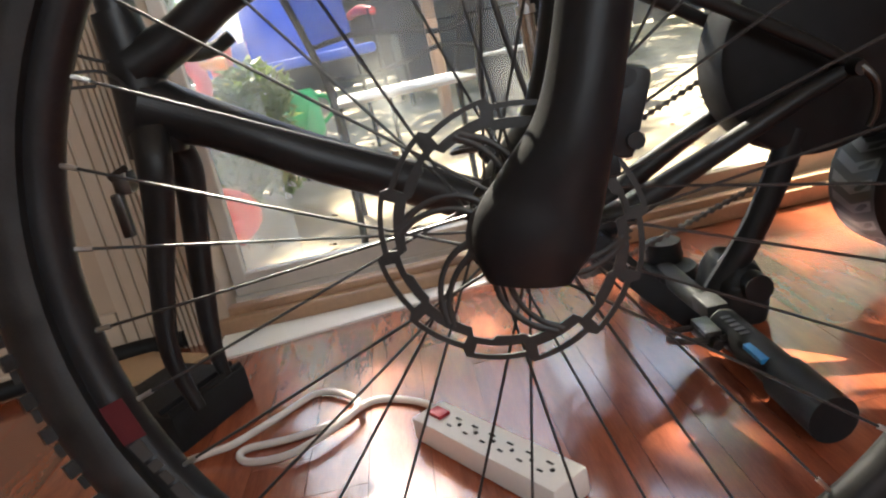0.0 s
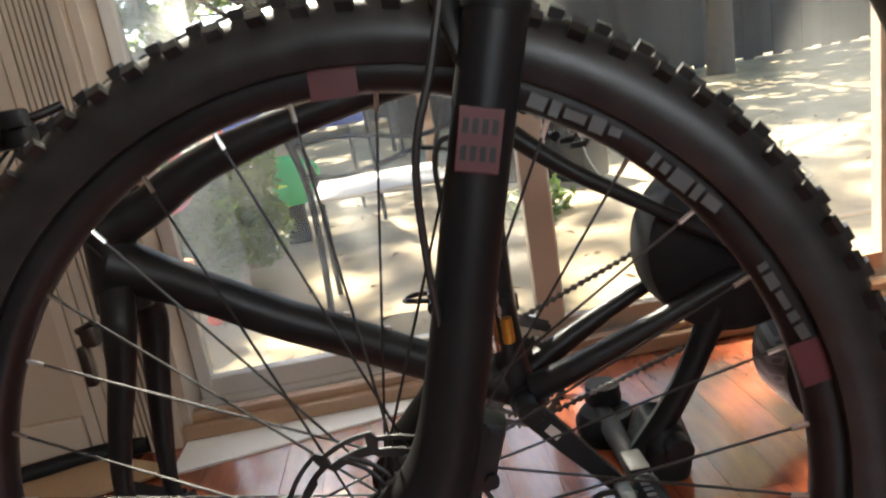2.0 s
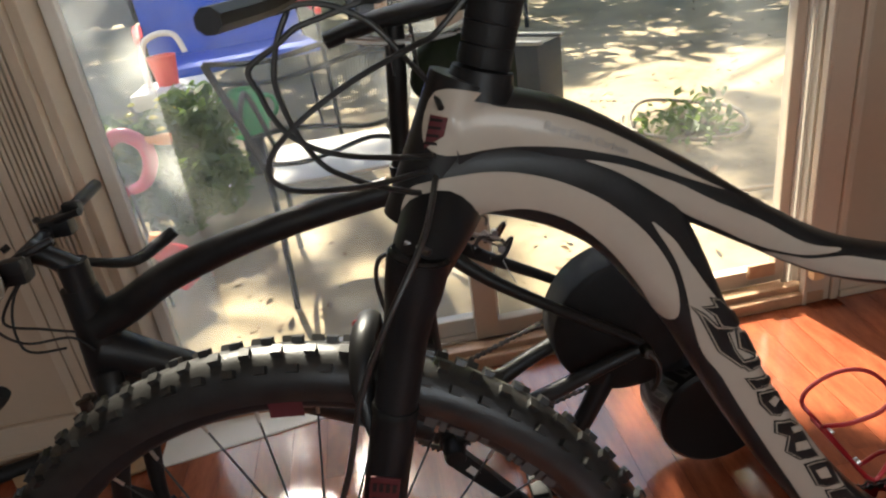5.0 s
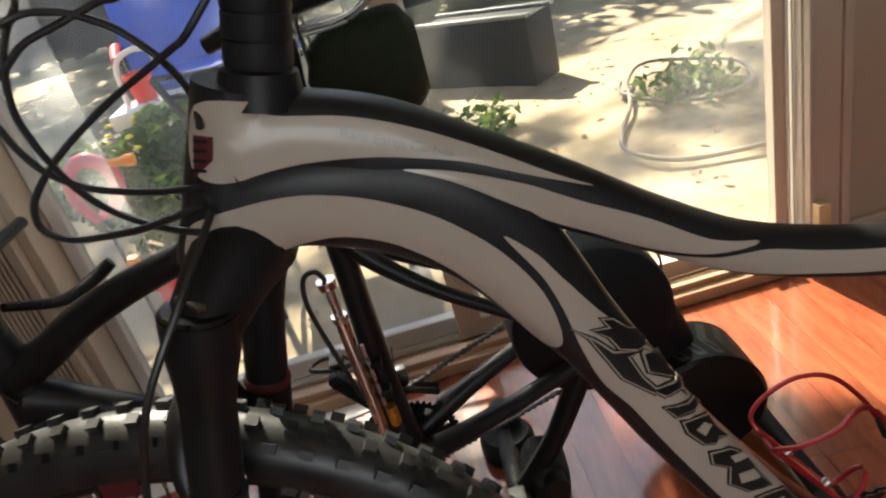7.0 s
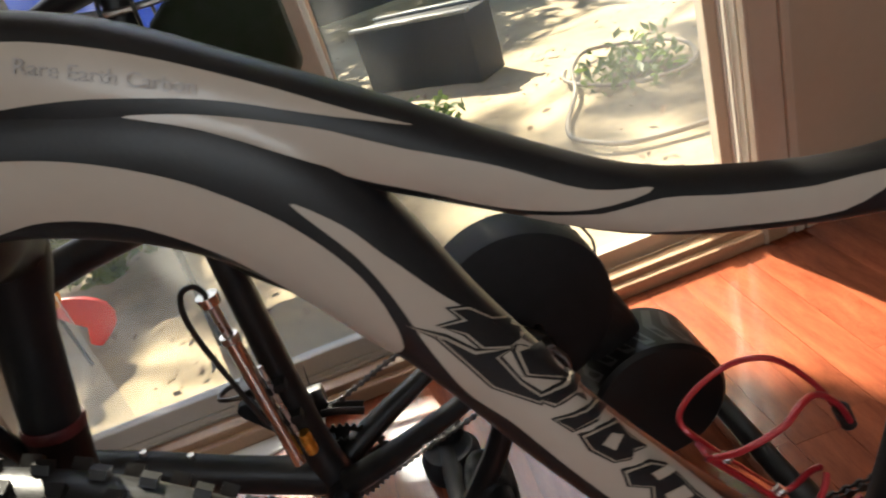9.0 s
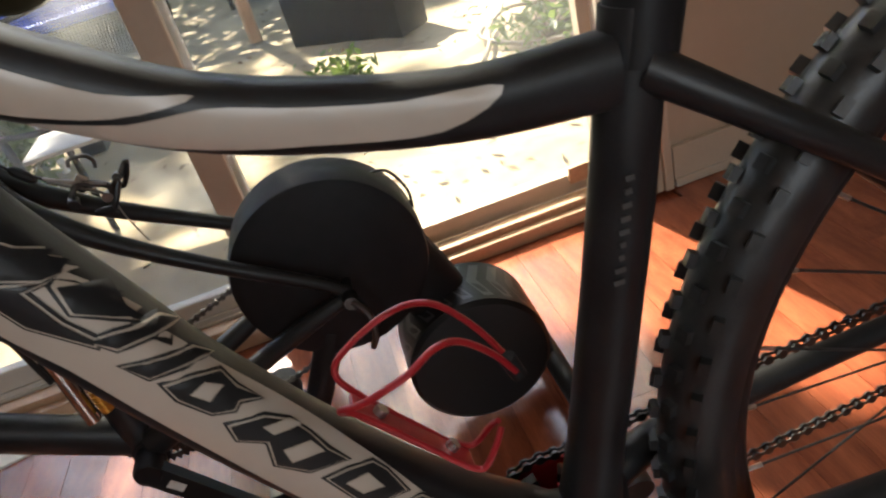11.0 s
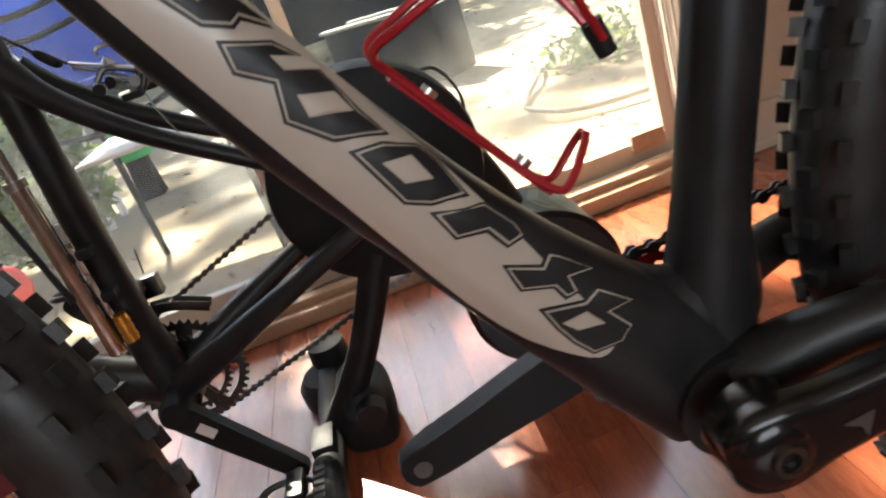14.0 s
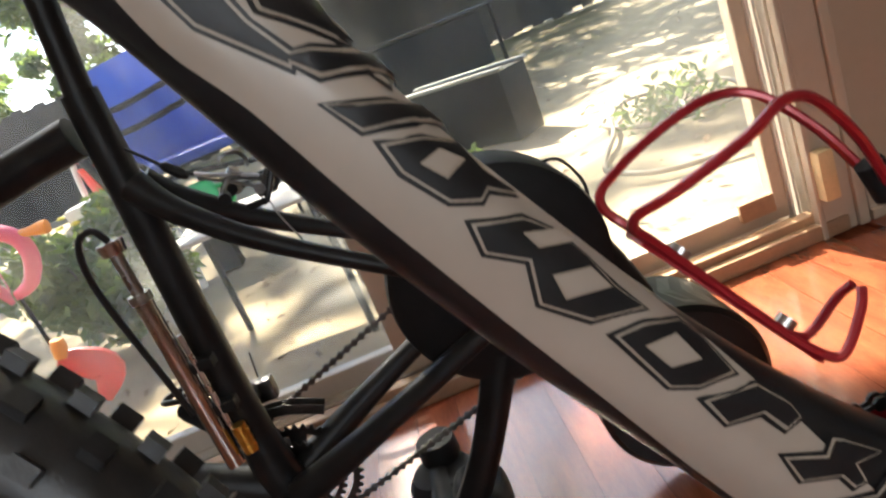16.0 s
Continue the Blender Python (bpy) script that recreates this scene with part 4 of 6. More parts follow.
        sweep(bm, [(0.752, side * 0.012, 0.690), (0.80, side * 0.038, 0.655), (0.89, side * 0.055, 0.588), (0.99, side * 0.062, 0.495), (1.09, side * 0.066, 0.382)], [0.013, 0.011, 0.0095, 0.009, 0.009], n=12)
        part("seatstay", bm, CARBON, bike, "slim black seatstay")
    wheel(bike, "rear_wheel", (1.10, 0.0, 0.372), 0.373, 0.302, "black spoked rear wheel", rotor_y=-0.055, decals=((228, "pale"), (120, "pale")))
    # seatpost
    bm = B()
    sweep(bm, [(0.7525, 0, 0.690), (0.7635, 0, 0.735)], 0.0215, n=22, steps=1)
    box(bm, (0.784, 0, 0.722), (0.014, 0.02, 0.012), bevel=0.002)
    part("seat_clamp", bm, BLACK, bike, "black seat clamp")
    bm = B()
    sweep(bm, [(0.754, 0, 0.70), (0.81, 0, 0.93)], 0.0155, n=20, steps=1)
    part("seatpost", bm, SATIN, bike, "black seatpost with scale marks")
    bm = B()
    rng = random.Random(2)
    for k in range(9):
        z = 0.572 + k * 0.008
        box(bm, (0.7135 + (z - 0.555) * 0.24 - 0.002, -0.0206, z), (rng.uniform(0.003, 0.007), 0.0006, 0.0035))
    part("print", bm, PALEPRINT, bike, "pale printed bars on the seat tube", smooth=False)
    # cranks, ring and chain
    HUB = (0.653, 0.326)
    bm = B()
    P, Q = V(HUB[0], -0.080, HUB[1]), V(0.832, -0.090, 0.352)
    fs = (-0.13, -0.10, -0.04, 0.04, 0.14, 0.3, 0.6, 0.9, 1.0, 1.06, 1.1)
    sweep(bm, [P.lerp(Q, f) for f in fs], [0.012, 0.020, 0.0245, 0.0245, 0.021, 0.0190, 0.0178, 0.0175, 0.0165, 0.012, 0.006], n=32, flat=[0.45, 0.45, 0.48, 0.5, 0.52, 0.54, 0.54, 0.52, 0.52, 0.6, 0.8], square=3.6, steps=3)
    revolve(bm, [(0.0005, -0.094), (0.011, -0.094), (0.019, -0.091), (0.024, -0.084), (0.025, -0.06), (0.0005, -0.06)], (HUB[0], 0, HUB[1]), 32, closed=False)
    arm = part("crank_arm", bm, GLOSSY, bike, "polished black crank arm without pedal")
    part("crank_bolt", revolve(B(), [(0.0005, -0.0925), (0.0045, -0.0925), (0.0055, -0.0965), (0.0085, -0.0965), (0.0095, -0.093)], (HUB[0], 0, HUB[1]), 24, closed=False), DARKSTEEL, arm, "recessed crank bolt")
    bm = revolve(B(), [(0.0005, -0.0990), (0.0040, -0.0990), (0.0048, -0.1000), (0.0066, -0.1000), (0.0068, -0.0985)], (0.832, 0, 0.352), 20, closed=False)
    part("pedal_eye", bm, DARKSTEEL, arm, "threaded empty pedal eye")
    face = Matrix.Translation((0.677, -0.0915, 0.3290)) @ Matrix.Rotation(radians(-8.3), 4, "Y") @ Matrix.Rotation(radians(-3.2), 4, "Z")
    bm = B()
    bars(bm, 0.078, 0.007, rng, 8, 0)
    bmesh.ops.transform(bm, matrix=face @ Matrix.Translation((0.028, -0.0004, -0.002)), verts=bm.verts)
    part("print", bm, PALEPRINT, arm, "grey bars on the crank", smooth=False)
    for x, z, k in ((0.006, -0.004, 1.0), (0.034, 0.0085, 0.9)):
        tri_bm = B()
        plate(tri_bm, [(0, 0.006), (0.016 * k, 0.007), (0.010 * k, -0.006), (0.008 * k, 0.001)], -0.0006, 0.0, [])
        bmesh.ops.transform(tri_bm, matrix=face @ Matrix.Translation((x, -0.0004, z)), verts=tri_bm.verts)
        part("emblem", tri_bm, PALEPRINT, arm, "small pale triangular emblem", smooth=False)
    part("groove", sweep(B(), [(face @ V(x, 0.0008, 0.0035)) for x in (0.03, 0.06, 0.11, 0.14)], 0.0013, n=8), CARBON, arm, "shallow groove along the crank")
    bm = B()
    crank_arm(bm, (0.655, 0.3235), (0.476, 0.263), 0.044, 0.030, 0.020, 0.074, 0.09)
    arm = part("crank_arm", bm, BLACK, bike, "black crank arm without pedal")
    bm = revolve(B(), [(0.0005, 0.0785), (0.007, 0.0785), (0.007, 0.081), (0.0005, 0.081)], (0.476, 0, 0.263), 20, closed=False)
    part("pedal_eye", bm, DARKSTEEL, arm, "empty pedal eye")
    part("chainring", chainring(B(), (0.655, 0.3235), 0.056, 28, 0.052, 4), RED, bike, "red alloy chainring")
    bm = B()
    top = [(0.597, 0.3235)] + [(0.655 + 0.058 * math.cos(radians(a)), 0.3235 + 0.058 * math.sin(radians(a))) for a in range(170, 78, -15)]
    back = [(1.10 + 0.045 * math.cos(radians(a)), 0.372 + 0.045 * math.sin(radians(a))) for a in range(80, -100, -20)]
    low = [(0.655 + 0.058 * math.cos(radians(a)), 0.3235 + 0.058 * math.sin(radians(a))) for a in range(-75, -190, -15)]
    chain_links(bm, top + back + low, y=0.052)
    part("chain", bm, DARKSTEEL, bike, "oily steel chain", smooth=False)
    bm = B()
    for k in range(6):
        revolve(bm, [(0.018, 0), (0.026 + 0.004 * k, 0), (0.026 + 0.004 * k, 0.0018), (0.018, 0.0018)], (1.10, 0.036 + 0.0038 * (5 - k), 0.372), 36)
    part("cassette", bm, DARKSTEEL, bike, "stack of steel sprockets")
    # bottle cage
    cage = B()
    along = lambda s, o: (0.5348 + 0.590 * s + 0.815 * o, 0.5478 - 0.807 * s + 0.580 * o)
    def P3(s, o, y):
        x, z = along(s, o)
        return (x, y, z)
    box(cage, (0, 0, 0), (0.100, 0.020, 0.004), m=Matrix.Translation(P3(0.060, 0.0, 0)) @ Matrix.Rotation(radians(53.8), 4, "Y"), bevel=0.0015)
    for side in (-1, 1):
        y = side
        sweep(cage, [P3(0.105, 0.0, y * 0.009), P3(0.02, 0.002, y * 0.010), P3(-0.003, 0.004, y * 0.020), P3(-0.001, 0.022, y * 0.031), P3(0.007, 0.050, y * 0.034), P3(0.014, 0.069, y * 0.026), P3(0.028, 0.078, y * 0.019), P3(0.056, 0.079, y * 0.012), P3(0.084, 0.074, y * 0.005)], 0.0023, n=8, steps=6)
        sweep(cage, [P3(0.085, 0.0, y * 0.009), P3(0.107, 0.002, y * 0.011), P3(0.113, 0.008, y * 0.012), P3(0.109, 0.026, y * 0.008), P3(0.107, 0.034, y * 0.003)], 0.0023, n=8, steps=5)
    holder = part("bottle_cage", cage, RED, bike, "empty red wire bottle cage")
    bm = sweep(B(), [P3(0.075, 0.077, 0), P3(0.092, 0.071, 0)], [0.006, 0.0055], n=10, steps=1)
    part("cage_tip", bm, PLASTIC, holder, "dark clamp at the cage tip")
    for s in (0.03, 0.09):
        part("bolt", rod(B(), P3(s, 0.002, 0), P3(s, 0.007, 0), 0.0045, n=10), STEEL, holder, "steel cage bolt")
    return bike


white_bike()


# ---- the black bike on its trainer ----
AT2 = pose(0.2811, 0.838, 0, 0, 0, -2.45)


def black_bike():
    bike = thing("black_bike", AT2, "black carbon bike without front wheel clamped to a trainer", "bicycle")
    bm = B()
    sweep(bm, [(-0.550, 0, 0.530), (-0.490, 0, 0.552), (-0.41, 0, 0.594), (-0.29, 0, 0.631), (-0.17, 0, 0.656), (-0.04, 0, 0.676)], [0.034, 0.0285, 0.0265, 0.0240, 0.0225, 0.0235], n=16)
    sweep(bm, [(-0.555, 0, 0.478), (-0.49, 0, 0.446), (-0.43, 0, 0.412), (-0.345, 0, 0.361), (-0.26, 0, 0.318), (-0.145, 0, 0.255), (-0.015, 0, 0.188)], [0.044, 0.0345, 0.0315, 0.0315, 0.0310, 0.0300, 0.032], n=16, flat=0.85)
    sweep(bm, [(-0.5555, 0, 0.600), (-0.553, 0, 0.50), (-0.556, 0, 0.415)], [0.029, 0.036, 0.040], n=18, flat=0.85)
    sweep(bm, [(-0.0147, 0, 0.1776), (-0.0204, 0, 0.2834), (-0.0188, 0, 0.4845), (-0.0152, 0, 0.6855), (-0.0149, 0, 0.7157)], [0.032, 0.024, 0.021, 0.020, 0.020], n=16)
    rod(bm, (-0.005, -0.036, 0.1773), (-0.005, 0.036, 0.1773), 0.026, n=24)
    part("frame", bm, CARBON, bike, "matte black carbon frame")
    for side in (-1, 1):
        part("seatstay", sweep(B(), [(-0.0047, side * 0.012, 0.6068), (0.0266, side * 0.026, 0.5698), (0.0998, side * 0.046, 0.5095), (0.2018, side * 0.062, 0.4435), (0.3131, side * 0.068, 0.3732), (0.3441, side * 0.068, 0.3463)], [0.019, 0.015, 0.012, 0.010, 0.009, 0.008], n=10), CARBON, bike, "black carbon seatstay")
        part("chainstay", sweep(B(), [(0.0079, side * 0.03, 0.1941), (0.0685, side * 0.046, 0.2237), (0.1692, side * 0.06, 0.2704), (0.2798, side * 0.066, 0.3188), (0.3438, side * 0.068, 0.3422)], [0.022, 0.019, 0.015, 0.013, 0.010], n=10), CARBON, bike, "black carbon chainstay")
    for side in (-1, 1):
        y = side * 0.05
        bm = B()
        sweep(bm, [(-0.553, y * 0.5, 0.445), (-0.550, y * 0.95, 0.405), (-0.566, y * 1.0, 0.33), (-0.590, y * 1.0, 0.25), (-0.610, y * 1.0, 0.15), (-0.596, y * 1.0, 0.062)] if side < 0 else [(-0.553, y * 0.5, 0.445), (-0.543, y * 0.95, 0.385), (-0.558, y * 1.0, 0.30), (-0.574, y * 1.0, 0.21), (-0.586, y * 1.0, 0.12), (-0.584, y * 1.0, 0.062)], [0.026, 0.024, 0.020, 0.0175, 0.014, 0.010], n=14, flat=0.7)
        part("fork_blade", bm, CARBON, bike, "bare black carbon fork blade")
    # bottle bosses on the down tube
    for x, z in ((-0.250, 0.346), (-0.194, 0.313)):
        part("cage_bolt", rod(B(), (x, 0, z - 0.006), (x + 0.003, 0, z + 0.006), 0.005, n=10), STEEL, bike, "silver bottle cage bolt")
    # stem and flat bar with bar ends
    bm = B()
    sweep(bm, [(-0.5517, 0, 0.5989), (-0.5512, 0, 0.6442)], 0.024, n=18, steps=1)
    sweep(bm, [(-0.5502, 0, 0.6311), (-0.5747, 0, 0.6549), (-0.6054, 0, 0.6728)], [0.02, 0.017, 0.02], n=14)
    part("stem", bm, SATIN, bike, "black alloy stem")
    bar = part("handlebar", sweep(B(), [(-0.6054, -0.30, 0.6728), (-0.6054, -0.12, 0.6728), (-0.6054, 0.12, 0.6728), (-0.6054, 0.30, 0.6728)], 0.0115, n=14, lat=(0, 0, 1)), BLACK, bike, "black handlebar")
    for side in (-1, 1):
        bm = B()
        box(bm, (-0.5925, side * 0.085, 0.6764), (0.05, 0.034, 0.034), bevel=0.008)
        box(bm, (-0.5717, side * 0.11, 0.695), (0.03, 0.02, 0.022), bevel=0.005)
        rod(bm, (-0.5866, side * 0.07, 0.6904), (-0.5369, side * 0.055, 0.7042), 0.006, n=10)
        for k in range(3):
            rod(bm, (-0.61 + 0.004 * k, side * 0.058, 0.70 - 0.022 * k), (-0.602 + 0.004 * k, side * 0.05, 0.704 - 0.022 * k), 0.005, n=8)
        part("brake_clamp", bm, SATIN, bar, "black brake lever clamp")
        lever = [(-0.6054, -0.21, 0.665), (-0.7084, -0.20, 0.6244), (-0.7303, -0.20, 0.5561), (-0.6856, -0.2, 0.5338), (-0.6567, -0.2, 0.5284), (-0.6225, -0.2, 0.5363), (-0.6029, -0.2, 0.5514)] if side < 0 else [(-0.5837, 0.10, 0.5998), (-0.5491, 0.2, 0.5436), (-0.5151, 0.27, 0.5427), (-0.4848, 0.288, 0.558)]
        part("brake_lever", sweep(B(), lever, [0.009, 0.009, 0.008, 0.008, 0.009, 0.013, 0.011] if side < 0 else [0.008, 0.011, 0.013, 0.012], n=10, lat=(0, 0, 1)), PLASTIC, bar, "black curved brake lever")
    bm = B()
    revolve(bm, [(0.0165, -0.12), (0.0215, -0.12), (0.0215, 0.0), (0.0165, 0.0)], (0, 0, 0), 24, axis="y")
    bmesh.ops.transform(bm, matrix=Matrix.Translation((-0.5720, -0.16, 0.6930)) @ Matrix.Rotation(radians(-80), 4, "Z"), verts=bm.verts)
    grip = part("grip", bm, mat("grey_foam", (0.36, 0.31, 0.25), 0.7, vary=0.1, scale=40, bump=0.2), bar, "open-ended grey-brown foam grip")
    bm = B()
    for y in (-0.045, -0.075):
        revolve(bm, [(0.0205, y), (0.0230, y), (0.0230, y + 0.008), (0.0205, y + 0.008)], (0, 0, 0), 24, axis="y")
    bmesh.ops.transform(bm, matrix=Matrix.Translation((-0.5720, -0.16, 0.6930)) @ Matrix.Rotation(radians(-80), 4, "Z"), verts=bm.verts)
    part("band", bm, RED, grip, "red band round the grip")
    for k, line in enumerate(([(-0.593, -0.08, 0.6704), (-0.6412, -0.10, 0.6113), (-0.6364, -0.06, 0.5458), (-0.5793, -0.035, 0.5293), (-0.5525, -0.034, 0.4984)], [(-0.593, 0.08, 0.6704), (-0.6565, 0.0, 0.6017), (-0.6473, -0.05, 0.531), (-0.5902, -0.04, 0.5144)], [(-0.5889, -0.09, 0.6603), (-0.6322, -0.09, 0.601), (-0.6062, -0.05, 0.5601), (-0.5689, -0.036, 0.539)])):
        part("cable", sweep(B(), line, 0.0022, n=8, steps=6), HOSE, bike, "thin black cable")
    # fork brake caliper
    bm = B()
    box(bm, (-0.6045, -0.02, 0.3891), (0.022, 0.03, 0.03), bevel=0.004)
    box(bm, (-0.6143, -0.035, 0.3491), (0.014, 0.014, 0.06), bevel=0.003)
    rod(bm, (-0.6183, -0.03, 0.3995), (-0.5933, -0.03, 0.4089), 0.005, n=8)
    part("rim_brake", bm, DARKSTEEL, bike, "rim brake on the fork")
    # seat post, saddle and bag
    part("seatpost", sweep(B(), [(-0.0157, 0, 0.7057), (0.0069, 0, 0.9263)], 0.0155, n=16, steps=1), SATIN, bike, "black seatpost")
    bm = B()
    sweep(bm, [(-0.0933, 0, 0.9139), (-0.024, 0, 0.9302), (0.0643, 0, 0.9399), (0.1332, 0, 0.9512), (0.1772, 0, 0.9541)], [0.012, 0.014, 0.016, 0.018, 0.012], n=16, flat=[1.6, 1.9, 2.6, 3.9, 4.4])
    part("saddle", bm, BLACK, bike, "slim black saddle")
    for side in (-1, 1):
        bm = B()
        sweep(bm, [(-0.0641, side * 0.02, 0.9131), (0.003, side * 0.022, 0.9013), (0.0906, side * 0.024, 0.902), (0.1415, side * 0.03, 0.9329)], 0.0035, n=8)
        part("saddle_rail", bm, STEEL, bike, "steel saddle rail")
    # front derailleur, chainrings, cranks
    bm = B()
    rod(bm, (-0.0171, 0.0, 0.3134), (-0.0171, 0.045, 0.3134), 0.013, n=14)
    box(bm, (-0.0029, 0.05, 0.308), (0.03, 0.02, 0.03), bevel=0.004)
    for y in (0.045, 0.062):
        sweep(bm, [(-0.02, y, 0.2753), (0.0137, y, 0.2714), (0.0561, y, 0.2532)], 0.0075, n=8, flat=0.15)
    rod(bm, (-0.0067, 0.06, 0.3232), (-0.003, 0.062, 0.3583), 0.0012, n=6)
    part("front_derailleur", bm, DARKSTEEL, bike, "steel front derailleur")
    for r, t, y in ((0.0765, 44, 0.0344), (0.0555, 34, 0.0269)):
        part("chainring", chainring(B(), (-0.006, 0.177), r, t, y, 5), DARKSTEEL, bike, "dark toothed chainring")
    bm = B()
    crank_arm(bm, (-0.006, 0.177), (0.104, 0.047), 0.036, 0.026, 0.018, -0.066, -0.078)
    revolve(bm, [(0.0005, -0.078), (0.018, -0.078), (0.021, -0.072), (0.021, -0.04), (0.0005, -0.04)], (-0.005, 0, 0.1773), 24, closed=False)
    arm = part("crank_arm", bm, BLACK, bike, "black crank arm")
    part("arm_label", box(B(), (0, 0, 0), (0.024, 0.001, 0.014), m=Matrix.Translation((0.0215, -0.0786, 0.1445)) @ Matrix.Rotation(radians(50), 4, "Y")), CORD, arm, "pale sticker on the crank", smooth=False)
    part("crank_arm", crank_arm(B(), (-0.006, 0.177), (-0.116, 0.308), 0.036, 0.026, 0.018, 0.07, 0.08), BLACK, bike, "black crank arm")
    for x, z, y, s in ((0.104, 0.047, -0.088, -1), (-0.116, 0.308, 0.09, 1)):
        bm = B()
        rod(bm, (x, y, z), (x, y + s * 0.075, z), 0.007, n=12)
        revolve(bm, [(0.010, 0), (0.0125, 0), (0.0125, 0.045), (0.010, 0.045)], (x, y + (0.018 if s > 0 else -0.063), z), 20)
        sweep(bm, [(x - 0.05, y + s * 0.04, z + 0.004), (x - 0.03, y + s * 0.022, z + 0.006), (x + 0.012, y + s * 0.022, z), (x + 0.026, y + s * 0.04, z - 0.004), (x + 0.012, y + s * 0.058, z), (x - 0.03, y + s * 0.058, z + 0.006)], 0.0045, n=8, closed=True, lat=(0, 0, 1))
        box(bm, (x, y + s * 0.04, z + 0.012), (0.022, 0.05, 0.008), bevel=0.002)
        part("pedal", bm, DARKSTEEL, bike, "clipless pedal with steel cage")
    bm = B()
    c1, c2 = Vector((-0.006, 0.177)), Vector((0.334, 0.37))
    path = [tuple(c1 + 0.085 * Vector((math.cos(radians(a)), math.sin(radians(a))))) for a in range(250, 100, -14)]
    path += [tuple(c2 + 0.030 * Vector((math.cos(radians(a)), math.sin(radians(a))))) for a in range(110, -40, -25)]
    path += [(0.353, 0.272), (0.333, 0.197)]
    path += [tuple(c1 + 0.085 * Vector((math.cos(radians(a)), math.sin(radians(a))))) for a in range(-70, -110, -14)]
    part("chain", chain_links(B(), path, y=0.055), DARKSTEEL, bike, "steel chain to the trainer", smooth=False)
    # rear rim brake on the seatstays with its cable
    brake = part("rear_brake", sweep(B(), [(0.0806, -0.024, 0.5670), (0.0960, -0.020, 0.5790), (0.1244, -0.020, 0.5669), (0.1330, -0.026, 0.5560)], [0.003, 0.0042, 0.0038, 0.003], n=8), DARKSTEEL, bike, "dark steel rear rim brake")
    for side in (-1, 1):
        part("brake_arm", sweep(B(), [(0.1240, side * 0.030, 0.5560), (0.1370, side * 0.032, 0.5720), (0.1420, side * 0.030, 0.5720)], [0.004, 0.003, 0.0025], n=8), DARKSTEEL, brake)
        part("brake_arm", sweep(B(), [(0.1410, side * 0.030, 0.5715), (0.1310, side * 0.034, 0.5540), (0.1222, side * 0.036, 0.5420)], [0.003, 0.0038, 0.003], n=8), SATIN, brake)
        part("brake_pad", box(B(), (0.1128, side * 0.036, 0.5440), (0.022, 0.008, 0.008), bevel=0.002), PLASTIC, brake, "black rubber brake pad")
        part("pivot_bolt", rod(B(), (0.1220, side * 0.026, 0.5580), (0.1220, side * 0.037, 0.5580), 0.006, n=12), ALLOY, brake, "bright pivot bolt")
        part("pad_nut", rod(B(), (0.0806, side * 0.020, 0.5621), (0.0830, side * 0.034, 0.5600), 0.007, n=10), BLACK, brake)
    part("link_plate", sweep(B(), [(0.0605, -0.014, 0.5957), (0.0844, -0.020, 0.5861), (0.1244, -0.022, 0.5700)], 0.0022, n=6), STEEL, brake, "thin bright link")
    part("link_plate", sweep(B(), [(0.0620, -0.014, 0.5900), (0.0860, -0.020, 0.5790), (0.1180, -0.024, 0.5600)], 0.0020, n=6), ALLOY, brake, "thin bright link")
    part("yoke", sweep(B(), [(0.0940, -0.018, 0.5800), (0.0990, -0.020, 0.5890), (0.1040, -0.018, 0.5800)], [0.004, 0.002, 0.004], n=6, steps=2), STEEL, brake, "small bright triangular yoke")
    part("spring", sweep(B(), [(0.0840, 0.010, 0.5930), (0.0868, 0.010, 0.6011), (0.1031, 0.015, 0.6000), (0.1090, 0.020, 0.5900), (0.1072, 0.020, 0.5800)], 0.0025, n=8), ALLOY, brake, "curved bright spring")
    part("cable_tail", sweep(B(), [(0.1222, -0.020, 0.5500), (0.1260, -0.024, 0.5250), (0.1408, -0.036, 0.4904)], 0.0011, n=6), ALLOY, brake, "loose cable end")
    part("barrel_adjuster", sweep(B(), [(0.0300, -0.009, 0.6170), (0.0350, -0.010, 0.6131), (0.0483, -0.012, 0.6001), (0.0530, -0.013, 0.5985)], [0.003, 0.0058, 0.0058, 0.0035], n=10), BLACK, brake, "black cable adjuster")
    part("cable", sweep(B(), [(-0.004, -0.005, 0.652), (0.0025, -0.006, 0.646), (0.020, -0.008, 0.629), (0.0350, -0.010, 0.6131), (0.0605, -0.014, 0.5957)], 0.0018, n=8), HOSE, bike, "rear brake cable")
    # quick release
    bm = B()
    rod(bm, (0.344, -0.085, 0.3443), (0.344, 0.085, 0.3443), 0.006, n=12)
    revolve(bm, [(0.0005, -0.094), (0.009, -0.094), (0.011, -0.086), (0.011, -0.076), (0.0005, -0.076)], (0.344, 0, 0.3443), 18, closed=False)
    sweep(bm, [(0.3461, -0.09, 0.3462), (0.3599, -0.096, 0.3237), (0.3592, -0.096, 0.2885), (0.3499, -0.094, 0.2687)], [0.006, 0.005, 0.0045, 0.004], n=8)
    part("quick_release", bm, DARKSTEEL, bike, "steel quick release lever")
    return bike


